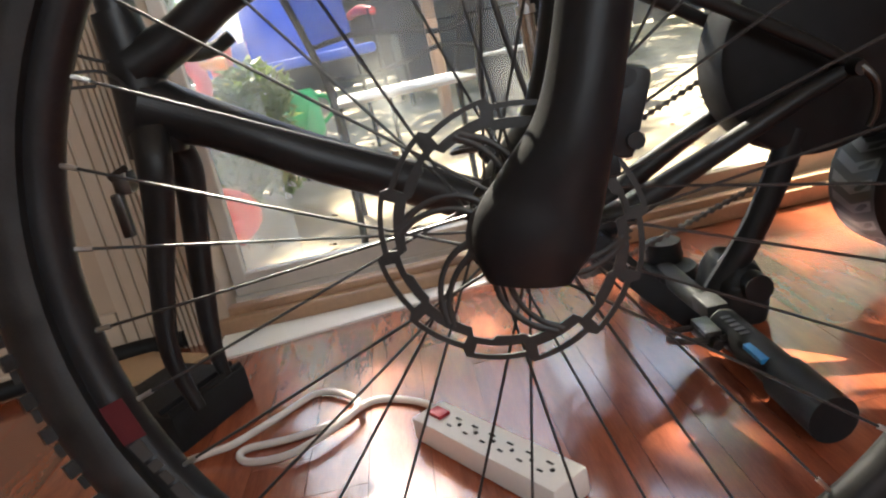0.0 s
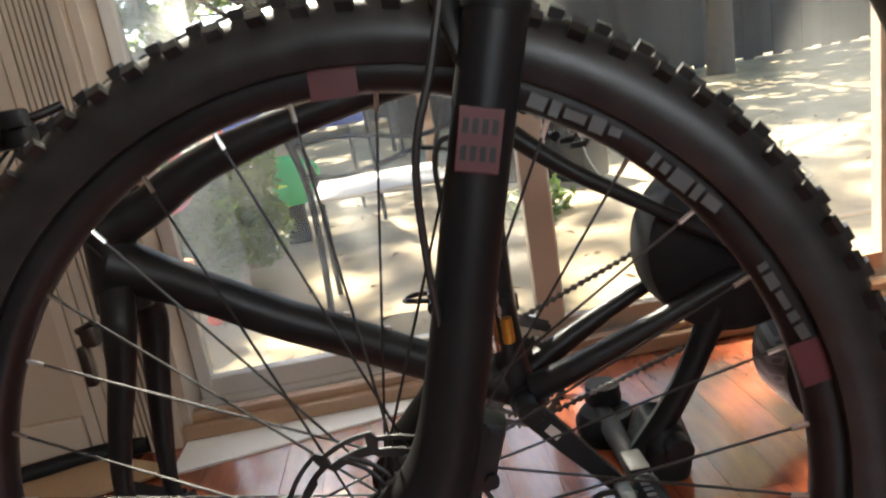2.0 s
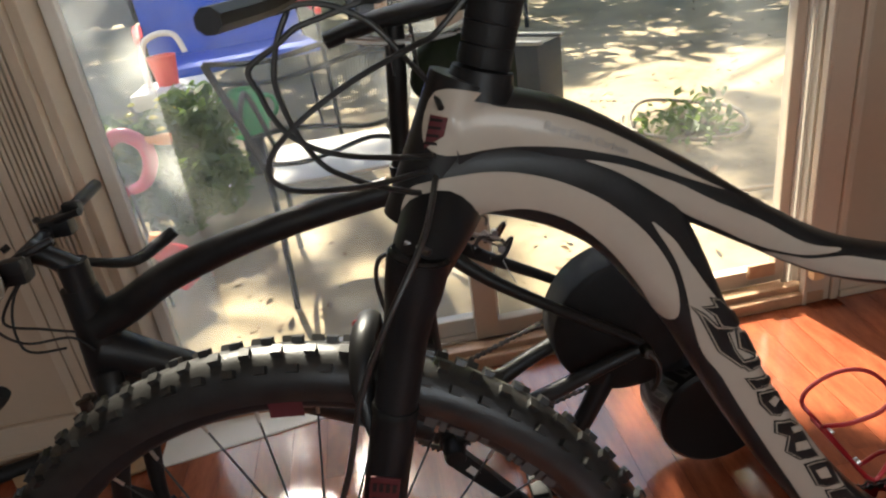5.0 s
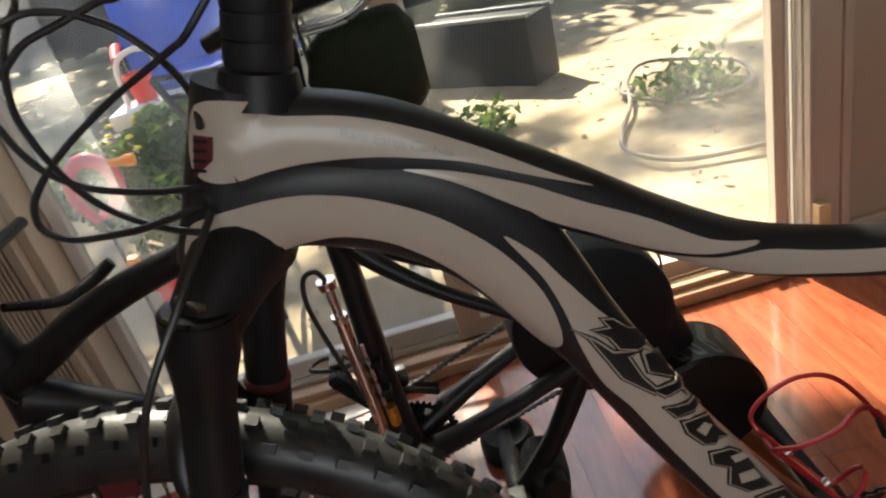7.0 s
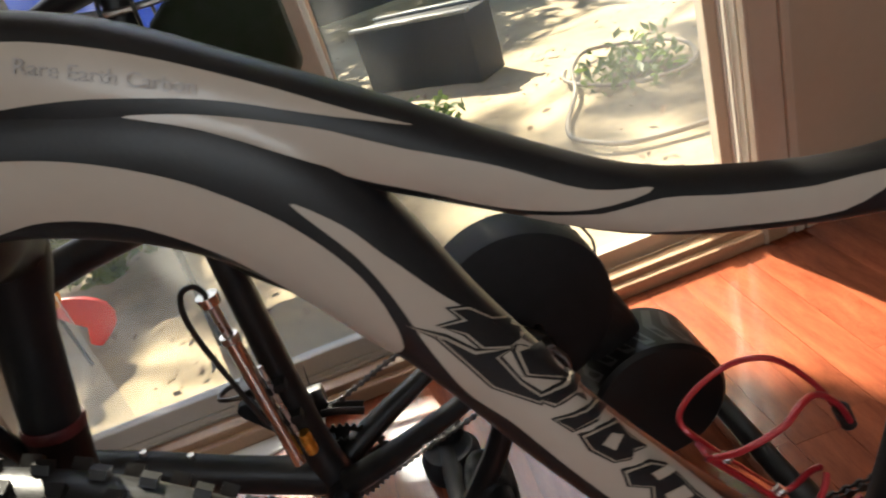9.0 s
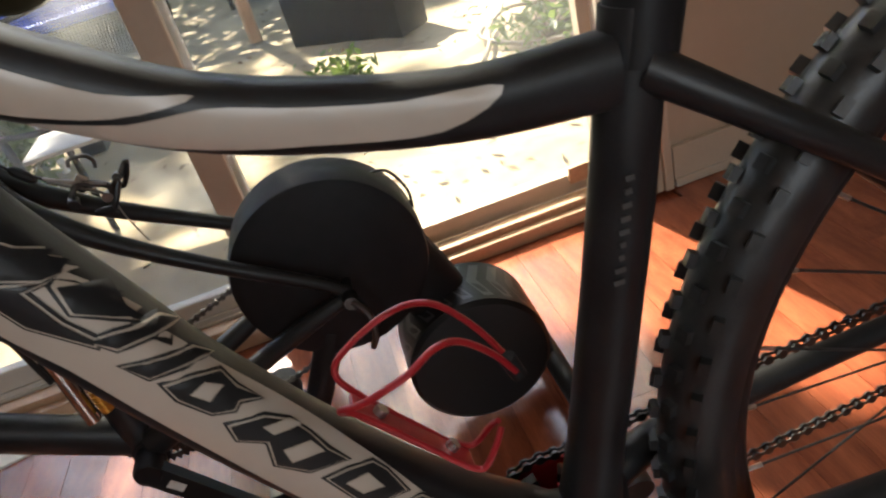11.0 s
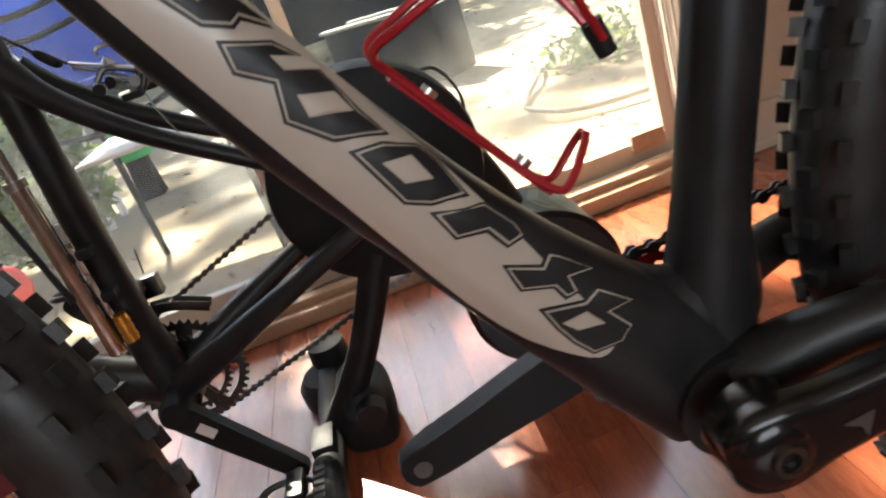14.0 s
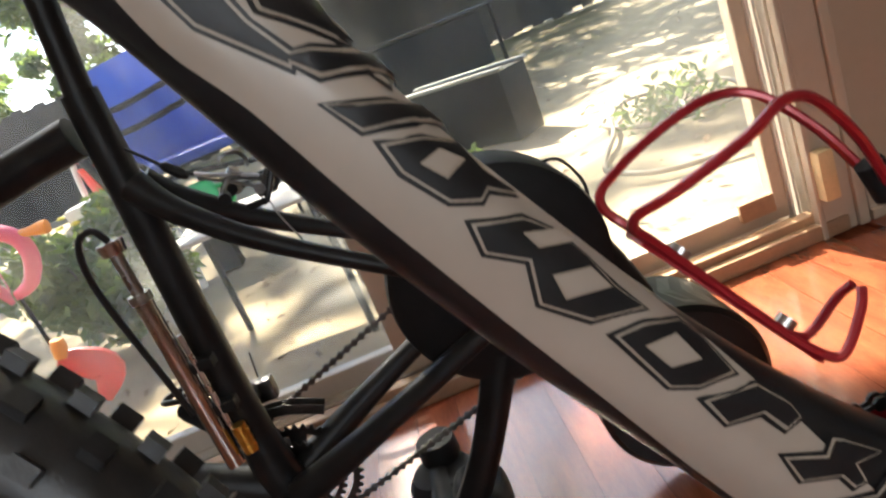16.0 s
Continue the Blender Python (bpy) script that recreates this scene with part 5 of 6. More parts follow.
def saddle_bag():
    bag = thing("saddle_bag", AT2, "black fabric saddle bag hung under the saddle", "bag")
    bm = B()
    sweep(bm, [(0.024, 0, 0.8575), (0.0478, 0, 0.8508), (0.1053, 0, 0.8393), (0.1487, 0, 0.8341), (0.171, 0, 0.8336)], [0.025, 0.048, 0.066, 0.068, 0.045], n=20, flat=0.75, square=2.8)
    part("pouch", bm, mat("black_nylon", (0.0044, 0.012, -0.006), 0.75, vary=0.3, scale=60, bump=0.4), bag)
    bm = B()
    for x in (-0.005, 0.03):
        sweep(bm, [(x, -0.045, 0.86), (x, -0.03, 0.915), (x, 0.03, 0.915), (x, 0.045, 0.86)], 0.006, n=6, flat=0.3, lat=(1, 0, 0))
    part("strap", bm, PALEPRINT, bag, "pale webbing strap")


def mini_pump():
    pump = thing("bike_pump", AT2, "bronze mini pump with black hose beside the seat tube", "pump")
    a, b = V(-0.048, -0.036, 0.556), V(-0.043, -0.036, 0.268)
    at = lambda f: a.lerp(b, f)
    part("shaft", rod(B(), at(0.0), at(0.30), 0.007, n=16), STEEL, pump, "bare steel shaft")
    part("barrel", rod(B(), at(0.20), at(1.0), 0.0105, n=20), BRONZE, pump, "worn bronze barrel")
    part("cap", rod(B(), at(-0.03), at(0.02), 0.015, 0.0135, n=18), BRONZE, pump, "worn bronze end cap")
    bm = rod(B(), at(0.84) + V(0.024, 0, 0.0), at(0.97) + V(0.024, 0, 0), 0.0085, n=16)
    nut = part("nut", bm, GOLD, pump, "gold knurled fitting")
    for k in range(3):
        f = 0.865 + 0.035 * k
        part("knurl", rod(B(), at(f) + V(0.024, 0, 0), at(f + 0.018) + V(0.024, 0, 0), 0.0094, n=16), GOLD, nut)
    part("side_rod", rod(B(), at(0.40) + V(0.016, 0.0, 0), at(0.84) + V(0.0165, 0.0, 0), 0.0032, n=12), STEEL, pump, "thin steel rod beside the barrel")
    part("collar", rod(B(), at(0.19), at(0.225), 0.0125, n=20), STEEL, pump, "steel collar")
    bm = sweep(B(), [at(-0.03), at(-0.09) + V(-0.01, 0, 0), at(-0.04) + V(-0.03, 0, 0.005), at(0.12) + V(-0.038, 0, 0), at(0.5) + V(-0.022, -0.004, 0), at(0.72) + V(-0.012, -0.006, 0)], 0.004, n=8, steps=7)
    part("hose", bm, HOSE, pump, "black rubber hose")
    for f in (0.55, 0.75):
        part("clip", box(B(), at(f) + V(0.012, 0.014, 0), (0.045, 0.034, 0.014), bevel=0.003), PLASTIC, pump, "black plastic clip")


def trainer():
    tr = thing("bike_trainer", AT2, "black direct-drive bike trainer with flywheel and legs", "bike trainer")
    c = (0.330, 0.0, 0.362)
    bm = revolve(B(), [(0.0005, -0.034), (0.120, -0.034), (0.132, -0.028), (0.135, -0.018), (0.135, 0.045), (0.130, 0.055), (0.0005, 0.056)], c, 64, closed=False)
    part("drive_housing", bm, PLASTIC, tr, "large round matte black housing")
    part("handle_wire", sweep(B(), [(0.41, 0.02, 0.458), (0.442, 0.02, 0.455), (0.462, 0.02, 0.42), (0.462, 0.02, 0.39)], 0.0022, n=8), HOSE, tr, "thin black wire")
    bm = B()
    sweep(bm, [(0.405, 0.01, 0.36), (0.442, 0.01, 0.28), (0.475, 0.01, 0.19)], [0.05, 0.05, 0.045], n=14, flat=0.75)
    part("body", bm, PLASTIC, tr, "black belt cover")
    f = (0.487, 0.0, 0.153)
    bm = revolve(B(), [(0.0005, -0.062), (0.100, -0.062), (0.107, -0.056), (0.107, 0.05), (0.100, 0.056), (0.0005, 0.056)], f, 64, closed=False)
    fly = part("flywheel", bm, mat("flywheel_black", (0.007, 0.007, 0.0075), 0.36, spec=0.3, vary=0.2, scale=20, bump=0.02), tr, "smooth black flywheel drum")
    grey = mat("grey_chevron", (0.05, 0.05, 0.052), 0.35, vary=0.1, scale=30, bump=0)
    da = 2 * math.pi / 44
    for k in range(22):
        a0 = 2 * math.pi * k / 22
        bm = B()
        row = [[bm.verts.new((f[0] + 0.1076 * math.cos(a), y, f[2] + 0.1076 * math.sin(a))) for a in (a0 + lo, a0 + lo + da)] for y, lo in ((-0.048, 0), (-0.004, da), (0.040, 0))]
        for p, q in zip(row, row[1:]):
            bm.faces.new((p[0], p[1], q[1], q[0]))
        part("chevron", bm, grey, fly, smooth=False)
    # strut, foot and three legs
    part("strut", sweep(B(), [(0.297, -0.02, 0.27), (0.235, -0.02, 0.15), (0.165, -0.015, 0.045)], [0.022, 0.020, 0.024], n=12, flat=0.7), BLACK, tr, "black flat steel strut")
    bm = B()
    sweep(bm, [(0.196, 0.01, 0.0), (0.197, 0.01, 0.008), (0.200, 0.01, 0.035), (0.206, 0.005, 0.07), (0.210, 0.0, 0.086), (0.212, 0.0, 0.092)], [0.034, 0.041, 0.043, 0.039, 0.028, 0.010], n=28, flat=1.35, square=3.4)
    rod(bm, (0.212, -0.058, 0.062), (0.212, 0.005, 0.064), 0.021, n=24)
    part("base_casting", bm, PLASTIC, tr, "black base casting")
    bm = B()
    revolve(bm, [(0.0005, 0.0), (0.052, 0.0), (0.055, 0.01), (0.055, 0.035), (0.045, 0.05), (0.0005, 0.052)], (0.150, 0.13, 0.0), 36, axis="z", closed=False)
    revolve(bm, [(0.0005, 0.05), (0.03, 0.05), (0.032, 0.058), (0.030, 0.085), (0.0005, 0.088)], (0.155, 0.16, 0.0), 28, axis="z", closed=False)
    part("pivot", bm, PLASTIC, tr, "round black pivot with knob")
    z = 0.040
    leg = part("leg", rod(B(), (0.146, 0.20, z), (0.146, -0.26, z - 0.006), 0.0185, n=22), mat("grey_alloy_tube", (0.025, 0.024, 0.023), 0.55, spec=0.15, vary=0.2, scale=20, bump=0.03), tr, "round metallic leg tube")
    part("sleeve", rod(B(), (0.1425, -0.09, z - 0.002), (0.1455, -0.25, z - 0.004), 0.0225, n=28), PLASTIC, leg, "dark sleeve")
    part("end_cap", rod(B(), (0.1455, -0.245, z - 0.006), (0.1475, -0.335, z - 0.010), 0.0275, n=32), BLACK, leg, "black rubber end cap")
    part("clamp", box(B(), (0.141, -0.055, z + 0.012), (0.032, 0.055, 0.024), bevel=0.005), PLASTIC, leg, "black clamp block")
    bm = B()
    for k in range(5):
        box(bm, (0.1365, -0.115 - 0.013 * k, z + 0.0200), (0.013, 0.008, 0.001))
    part("print", bm, PALEPRINT, leg, "pale bars of print", smooth=False)
    part("blue_mark", box(B(), (0.1290, -0.21, z + 0.0132), (0.010, 0.045, 0.006)), BLUEPRINT, leg, "blue printed patch", smooth=False)
    bm = rod(B(), (0.605, 0.25, 0.045), (0.612, -0.21, 0.045), 0.017, n=18)
    leg2 = part("leg", bm, PLASTIC, tr, "black round leg tube")
    part("end_cap", rod(B(), (0.6115, -0.19, 0.044), (0.615, -0.27, 0.032), 0.025, n=20), RUBBER, leg2, "black rubber end cap")
    bm = B()
    sweep(bm, [(0.50, 0.03, 0.10), (0.555, 0.03, 0.06), (0.61, 0.03, 0.05)], [0.03, 0.026, 0.022], n=12)
    part("leg_bracket", bm, PLASTIC, tr, "black bracket joining the second leg")


black_bike()
saddle_bag()
mini_pump()
trainer()


# ---- small things on the floor ----
def front_block():
    """The fork rests on a black riser block with a groove."""
    blk = thing("riser_block", pose(-0.385, 0.915, 0, 0, 0, -32), "black wedge-shaped front riser block on the floor", "riser block")
    bm = box(B(), (0, 0, 0.03), (0.165, 0.155, 0.06), bevel=0.006)
    part("body", bm, PLASTIC, blk)
    bm = B()
    for x in (0.056, 0.076):
        box(bm, (x, 0, 0.062), (0.006, 0.150, 0.012), bevel=0.002)
    part("rim", bm, PLASTIC, blk, "raised wheel groove")


def card_sheet():
    outline = [(-0.74, 1.19), (-0.66, 1.235), (-0.55, 1.243), (-0.47, 1.20), (-0.39, 1.145), (-0.42, 1.118), (-0.50, 1.10), (-0.60, 1.07), (-0.68, 1.10)]
    bm = B()
    low, high = [[bm.verts.new((x + 0.47, y - 1.12, z + 0.003 * math.sin(x * 30))) for x, y in outline] for z in (0.001, 0.007)]
    bm.faces.new(high)
    bm.faces.new(low[::-1])
    for k in range(len(outline)):
        j = (k + 1) % len(outline)
        bm.faces.new((low[k], low[j], high[j], high[k]))
    tagged(part("cardboard", bm, CARD, m=pose(-0.47, 1.12, 0.004)), "flat torn piece of brown cardboard on the floor", "cardboard")
    bm = sweep(B(), [(-0.85, 1.16, 0.02), (-0.6, 1.235, 0.02), (-0.46, 1.242, 0.02)], 0.018, n=10)
    tagged(part("dark_tube", bm, PLASTIC), "dark rolled strip lying at the wall", "strip")


def power_strip():
    ps = thing("power_strip", pose(0.066, 0.604, 0, 0, 0, 32.5), "white power strip with red switch on the floor", "power strip")
    part("body", box(B(), (0, 0, 0.019), (0.052, 0.25, 0.034), bevel=0.005), mat("white_plastic", (0.72, 0.68, 0.64), 0.4, vary=0.05, scale=15, bump=0.03), ps)
    part("switch", box(B(), (0, 0.098, 0.038), (0.018, 0.026, 0.006), bevel=0.002), RED, ps, "red rocker switch")
    for k in range(6):
        bm = B()
        y = 0.062 - k * 0.031
        box(bm, (-0.009, y + 0.004, 0.0363), (0.0025, 0.008, 0.0012))
        box(bm, (0.007, y + 0.004, 0.0363), (0.0025, 0.010, 0.0012))
        rod(bm, (-0.001, y - 0.007, 0.0355), (-0.001, y - 0.007, 0.037), 0.0028, n=10)
        part("socket", bm, PLASTIC, ps, "dark socket slots", smooth=False)
    w = [(0.003, 0.703, 0.020), (0.000, 0.735, 0.012), (0.002, 0.765, 0.008), (-0.029, 0.800, 0.006), (-0.079, 0.821, 0.006), (-0.128, 0.786, 0.006), (-0.191, 0.769, 0.006), (-0.255, 0.767, 0.007), (-0.262, 0.745, 0.009), (-0.240, 0.722, 0.011), (-0.186, 0.715, 0.014), (-0.127, 0.755, 0.016), (-0.098, 0.800, 0.017), (-0.127, 0.862, 0.010), (-0.168, 0.887, 0.006), (-0.216, 0.843, 0.007), (-0.251, 0.795, 0.014), (-0.275, 0.767, 0.018), (-0.311, 0.770, 0.012), (-0.364, 0.762, 0.007), (-0.42, 0.727, 0.006), (-0.60, 0.66, 0.006), (-0.95, 0.62, 0.006)]
    inv = pose(0.066, 0.604, 0, 0, 0, 32.5).inverted()
    part("power_cord", sweep(B(), [inv @ Vector(p) for p in w], 0.0052, n=10, steps=8, lat=(0, 0, 1)), CORD, ps, "white power cord coiled loosely")


front_block()
card_sheet()
power_strip()


# ---- the yard ----
GROUND = -0.06


def yard():
    bm = B()
    n = 90
    grid = {}
    rng = random.Random(3)
    behind = (-70.0, -30.0, -14.0, -8.0, -5.0, -3.0, -2.0, -0.5, 1.0)
    rows = len(behind) + n
    for i in range(n + 1):
        for j in range(rows + 1):
            u, v = i / n * 2 - 1, (j - len(behind)) / n
            x, y = 0.8 + (8 * u + 52 * u ** 5), behind[j] if v < 0 else 1.53 + 9 * v + 70 * v ** 5
            near = max(0.0, min(1.0, 1 - y / 14)) if y > 0 else 0.0
            z = GROUND + near * (0.035 * noise.noise((x * 0.9, y * 0.9, 0)) + 0.012 * noise.noise((x * 4, y * 4, 3))) - (0.02 if y < 1.8 else 0) - (0.06 if y < 1.5 else 0)
            grid[i, j] = bm.verts.new((x, y, z))
    for i in range(n):
        for j in range(rows):
            bm.faces.new((grid[i, j], grid[i + 1, j], grid[i + 1, j + 1], grid[i, j + 1]))
    structure("ground", bm, DIRT, "bare dry earth yard with dappled light", "ground", smooth=True)
    # leaf litter and stones
    bm = B()
    for k in range(1500):
        x, y = rng.uniform(-1.5, 6), 1.7 + 7 * rng.random() ** 1.4
        s = rng.uniform(0.008, 0.028)
        m = Matrix.Translation((x, y, GROUND + 0.022)) @ Euler((rng.uniform(-0.5, 0.5), rng.uniform(-0.5, 0.5), rng.uniform(0, 6))).to_matrix().to_4x4()
        q = [bm.verts.new(m @ V(*p)) for p in ((-s, 0, 0), (0, -s * 0.5, 0.002), (s, 0, 0), (0, s * 0.5, 0.003))]
        bm.faces.new(q)
    tagged(part("leaf_litter", bm, mat("dry_leaves", (0.16, 0.10, 0.055), 0.9, vary=0.4, scale=9, bump=0), smooth=False), "scattered dry leaves on the bare earth", "leaves", kind="stuff")


def leaf_cloud(bm, blobs, count, size, rng, clumps=0):
    """Leaves strewn in blobs, gathered into clumps with gaps between them."""
    nests = blobs
    if clumps:
        nests = []
        for c, r in blobs:
            for k in range(clumps):
                d = V(rng.gauss(0, 1), rng.gauss(0, 1), rng.gauss(0, 0.7)).normalized() * r * rng.random() ** 0.5
                nests.append((Vector(c) + d, r * rng.uniform(0.14, 0.3)))
    for k in range(count):
        c, r = nests[rng.randrange(len(nests))]
        d = V(rng.gauss(0, 1), rng.gauss(0, 1), rng.gauss(0, 1)).normalized() * r * rng.random() ** 0.45
        p = Vector(c) + d
        s = size * rng.uniform(0.6, 1.3)
        m = Matrix.Translation(p) @ Euler((rng.uniform(-1, 1), rng.uniform(-1, 1), rng.uniform(0, 6.3))).to_matrix().to_4x4()
        q = [bm.verts.new(m @ V(*o)) for o in ((-s, 0, 0), (-0.2 * s, -0.42 * s, 0.06 * s), (s, 0, 0), (-0.2 * s, 0.42 * s, 0.06 * s))]
        bm.faces.new(q)
    return bm


def over(x, y, h):
    """The place at height h that stands between the sun and a spot of ground."""
    k = (h - GROUND) / to_sun.z
    return (x + to_sun.x * k, y + to_sun.y * k, h)


def tree(x, y, h, blobs, count, seed, size=0.10, clumps=16, limb=1):
    """Trunk, limbs and leaves; blobs are given in the world."""
    rng = random.Random(seed)
    t = thing("tree", pose(x, y, GROUND), "broad leafy tree added beyond the door for shade", "tree", group="yard trees")
    base = V(x, y, GROUND)
    blobs = [(Vector(c) - base, r) for c, r in blobs]
    bm = sweep(B(), [(0, 0, 0), (0.05, 0.02, h * 0.3), (-0.05, 0.05, h * 0.65), (0.05, 0, h)], [0.22, 0.16, 0.12, 0.05], n=12, steps=5, lat=(1, 0, 0))
    for c, r in blobs[::limb]:
        a = V(0, 0, h * rng.uniform(0.45, 0.7))
        sweep(bm, [a, a.lerp(c, 0.5) + V(0, 0, 0.3), c], [0.06, 0.03, 0.008], n=6, steps=3, lat=(1, 0, 0))
    part("trunk", bm, BARK, t, "rough brown trunk and limbs")
    part("crown", leaf_cloud(B(), blobs, count, size, rng, clumps), LEAF, t, "open crown of green leaves", smooth=False)


def sunny(x, y):
    """Chosen stretches that the added crowns leave open to the sun."""
    if 0.74 < x < 1.8 and 0.78 < y < 1.6 or math.hypot((x - 0.25) / 0.32, (y + 0.38) / 0.16) < 1:
        return True
    if y < 1.3:
        return math.hypot(x - 0.50, (y - 0.66) * 0.8) < 0.15 or math.hypot(x + 0.06, y - 0.96) < 0.13
    if math.hypot((x - 1.25) / 0.55, (y - 1.85) / 0.36) < 1 or math.hypot((x - 0.05) / 0.3, (y - 1.84) / 0.14) < 1:
        return True
    return math.hypot((x - 1.95 - (y - 3.75) * 0.9) / 1.15, (y - 3.72) / 0.58) < 1


def canopy(x0, x1, y0, y1, step, keep, size, h, seed):
    """Unseen clumps of leaves laid to shade a stretch of ground, with gaps."""
    rng = random.Random(seed)
    blobs = []
    for i in range(int((x1 - x0) / step) + 1):
        for j in range(int((y1 - y0) / step) + 1):
            x, y = x0 + (i + rng.uniform(-0.4, 0.4)) * step, y0 + (j + rng.uniform(-0.4, 0.4)) * step
            r = size * rng.uniform(0.7, 1.3)
            if rng.random() < keep and not sunny(x, y):
                blobs.append((over(x, y, h + rng.uniform(-0.12, 0.12)), r))
    return blobs


def plant(x, y, r, h, count, seed, label, flowers=None, name="shrub"):
    rng = random.Random(seed)
    p = thing(name, pose(x, y, GROUND), label, "plant")
    bm = B()
    for k in range(9):
        a = rng.uniform(0, 6.3)
        rod(bm, (0, 0, 0), (r * 0.6 * math.cos(a), r * 0.6 * math.sin(a), h * 0.75), 0.006, 0.003, n=5)
    part("stems", bm, BARK, p)
    blobs = [((r * 0.6 * math.cos(a), r * 0.6 * math.sin(a), h * z), r * 0.55) for a, z in ((0, 0.45), (1.3, 0.7), (2.6, 0.5), (3.9, 0.75), (5.1, 0.45), (0.5, 0.85))]
    part("foliage", leaf_cloud(B(), blobs, count, 0.035, rng), LEAF, p, "small green leaves", smooth=False)
    if flowers:
        bm = B()
        for k in range(16):
            q = V(rng.gauss(0, r * 0.4), rng.gauss(0, r * 0.4), h * rng.uniform(0.8, 1.05))
            revolve(bm, [(0.0005, 0.0), (0.02, 0.004), (0.012, 0.014), (0.0005, 0.016)], q, 6, axis="z", closed=False)
        part("flowers", bm, flowers, p, "yellow flower heads", smooth=False)


def patio_chair(m, label):
    ch = thing("patio_chair", m, label, "chair", group="patio chairs")
    w, top, d, sh, bh = 0.42, 0.61, 0.44, 0.42, 0.82

    def back(u, z):
        """A spot on the flared, slightly reclined back: u from -1 to 1."""
        k = max(0.0, (z - sh) / (bh - sh))
        return (u * (w + (top - w) * k ** 1.4) / 2, d / 2 + 0.03 * k, z)
    for u in (-1, 1):
        part("front_leg", sweep(B(), [(u * w / 2, -d / 2 - 0.02, 0), (u * w / 2, -d / 2, sh)], 0.011, n=8), IRON, ch)
        part("back_post", sweep(B(), [(u * w / 2 * 1.04, d / 2 + 0.05, 0), back(u, sh), back(u, 0.62), back(u, bh)], 0.011, n=8), IRON, ch)
        part("armrest", sweep(B(), [back(u, 0.64), (u * (w / 2 + 0.05), 0, 0.655), (u * (w / 2 + 0.05), -d / 2 + 0.02, 0.62), (u * w / 2, -d / 2, sh)], 0.010, n=8), IRON, ch)
    for z, amp in ((bh, 0.030), (0.76, 0.026), (0.585, -0.022), (0.50, 0.026)):
        part("wavy_bar", sweep(B(), [back(-1, z), back(-0.55, z + amp), back(0, z), back(0.5, z - amp * 0.6), back(1, z)], 0.008, n=8, lat=(0, 0, 1)), IRON, ch, "wavy metal back bar")
    bm = B()
    for k in range(64):
        u = (k + 0.5) / 32 - 1
        rod(bm, back(u * 0.98, 0.60), back(u * 0.98, bh - 0.012), 0.0010, n=4)
    for k in range(30):
        z = 0.60 + 0.0072 * k
        rod(bm, back(-0.98, z), back(0.98, z), 0.0010, n=4)
    part("back_mesh", bm, IRON, ch, "open woven back mesh", smooth=False)
    bm = box(B(), (0, 0, sh), (w - 0.01, d, 0.012), bevel=0.005)
    part("seat", bm, MESHGREY, ch, "grey sling seat")


def garden_hose():
    pts = [(1.55, 3.20, 0), (1.48, 2.98, 0), (1.60, 2.75, 0), (1.80, 2.62, 0), (1.98, 2.75, 0), (2.05, 3.0, 0), (1.95, 3.25, 0), (1.75, 3.37, 0), (1.60, 3.22, 0), (1.44, 2.80, 0), (1.28, 2.50, 0), (1.24, 2.28, 0), (1.42, 2.10, 0), (1.95, 2.05, 0), (2.7, 2.3, 0), (3.4, 2.2, 0)]
    pts = [(x, y, GROUND + 0.032 + 0.012 * (k % 2)) for k, (x, y, _) in enumerate(pts)]
    tagged(part("garden_hose", sweep(B(), pts, 0.010, n=10, steps=8, lat=(0, 0, 1)), mat("grey_hose", (0.20, 0.165, 0.125), 0.6, vary=0.15, scale=8, bump=0.05)), "grey garden hose lying in loops on the earth", "hose")


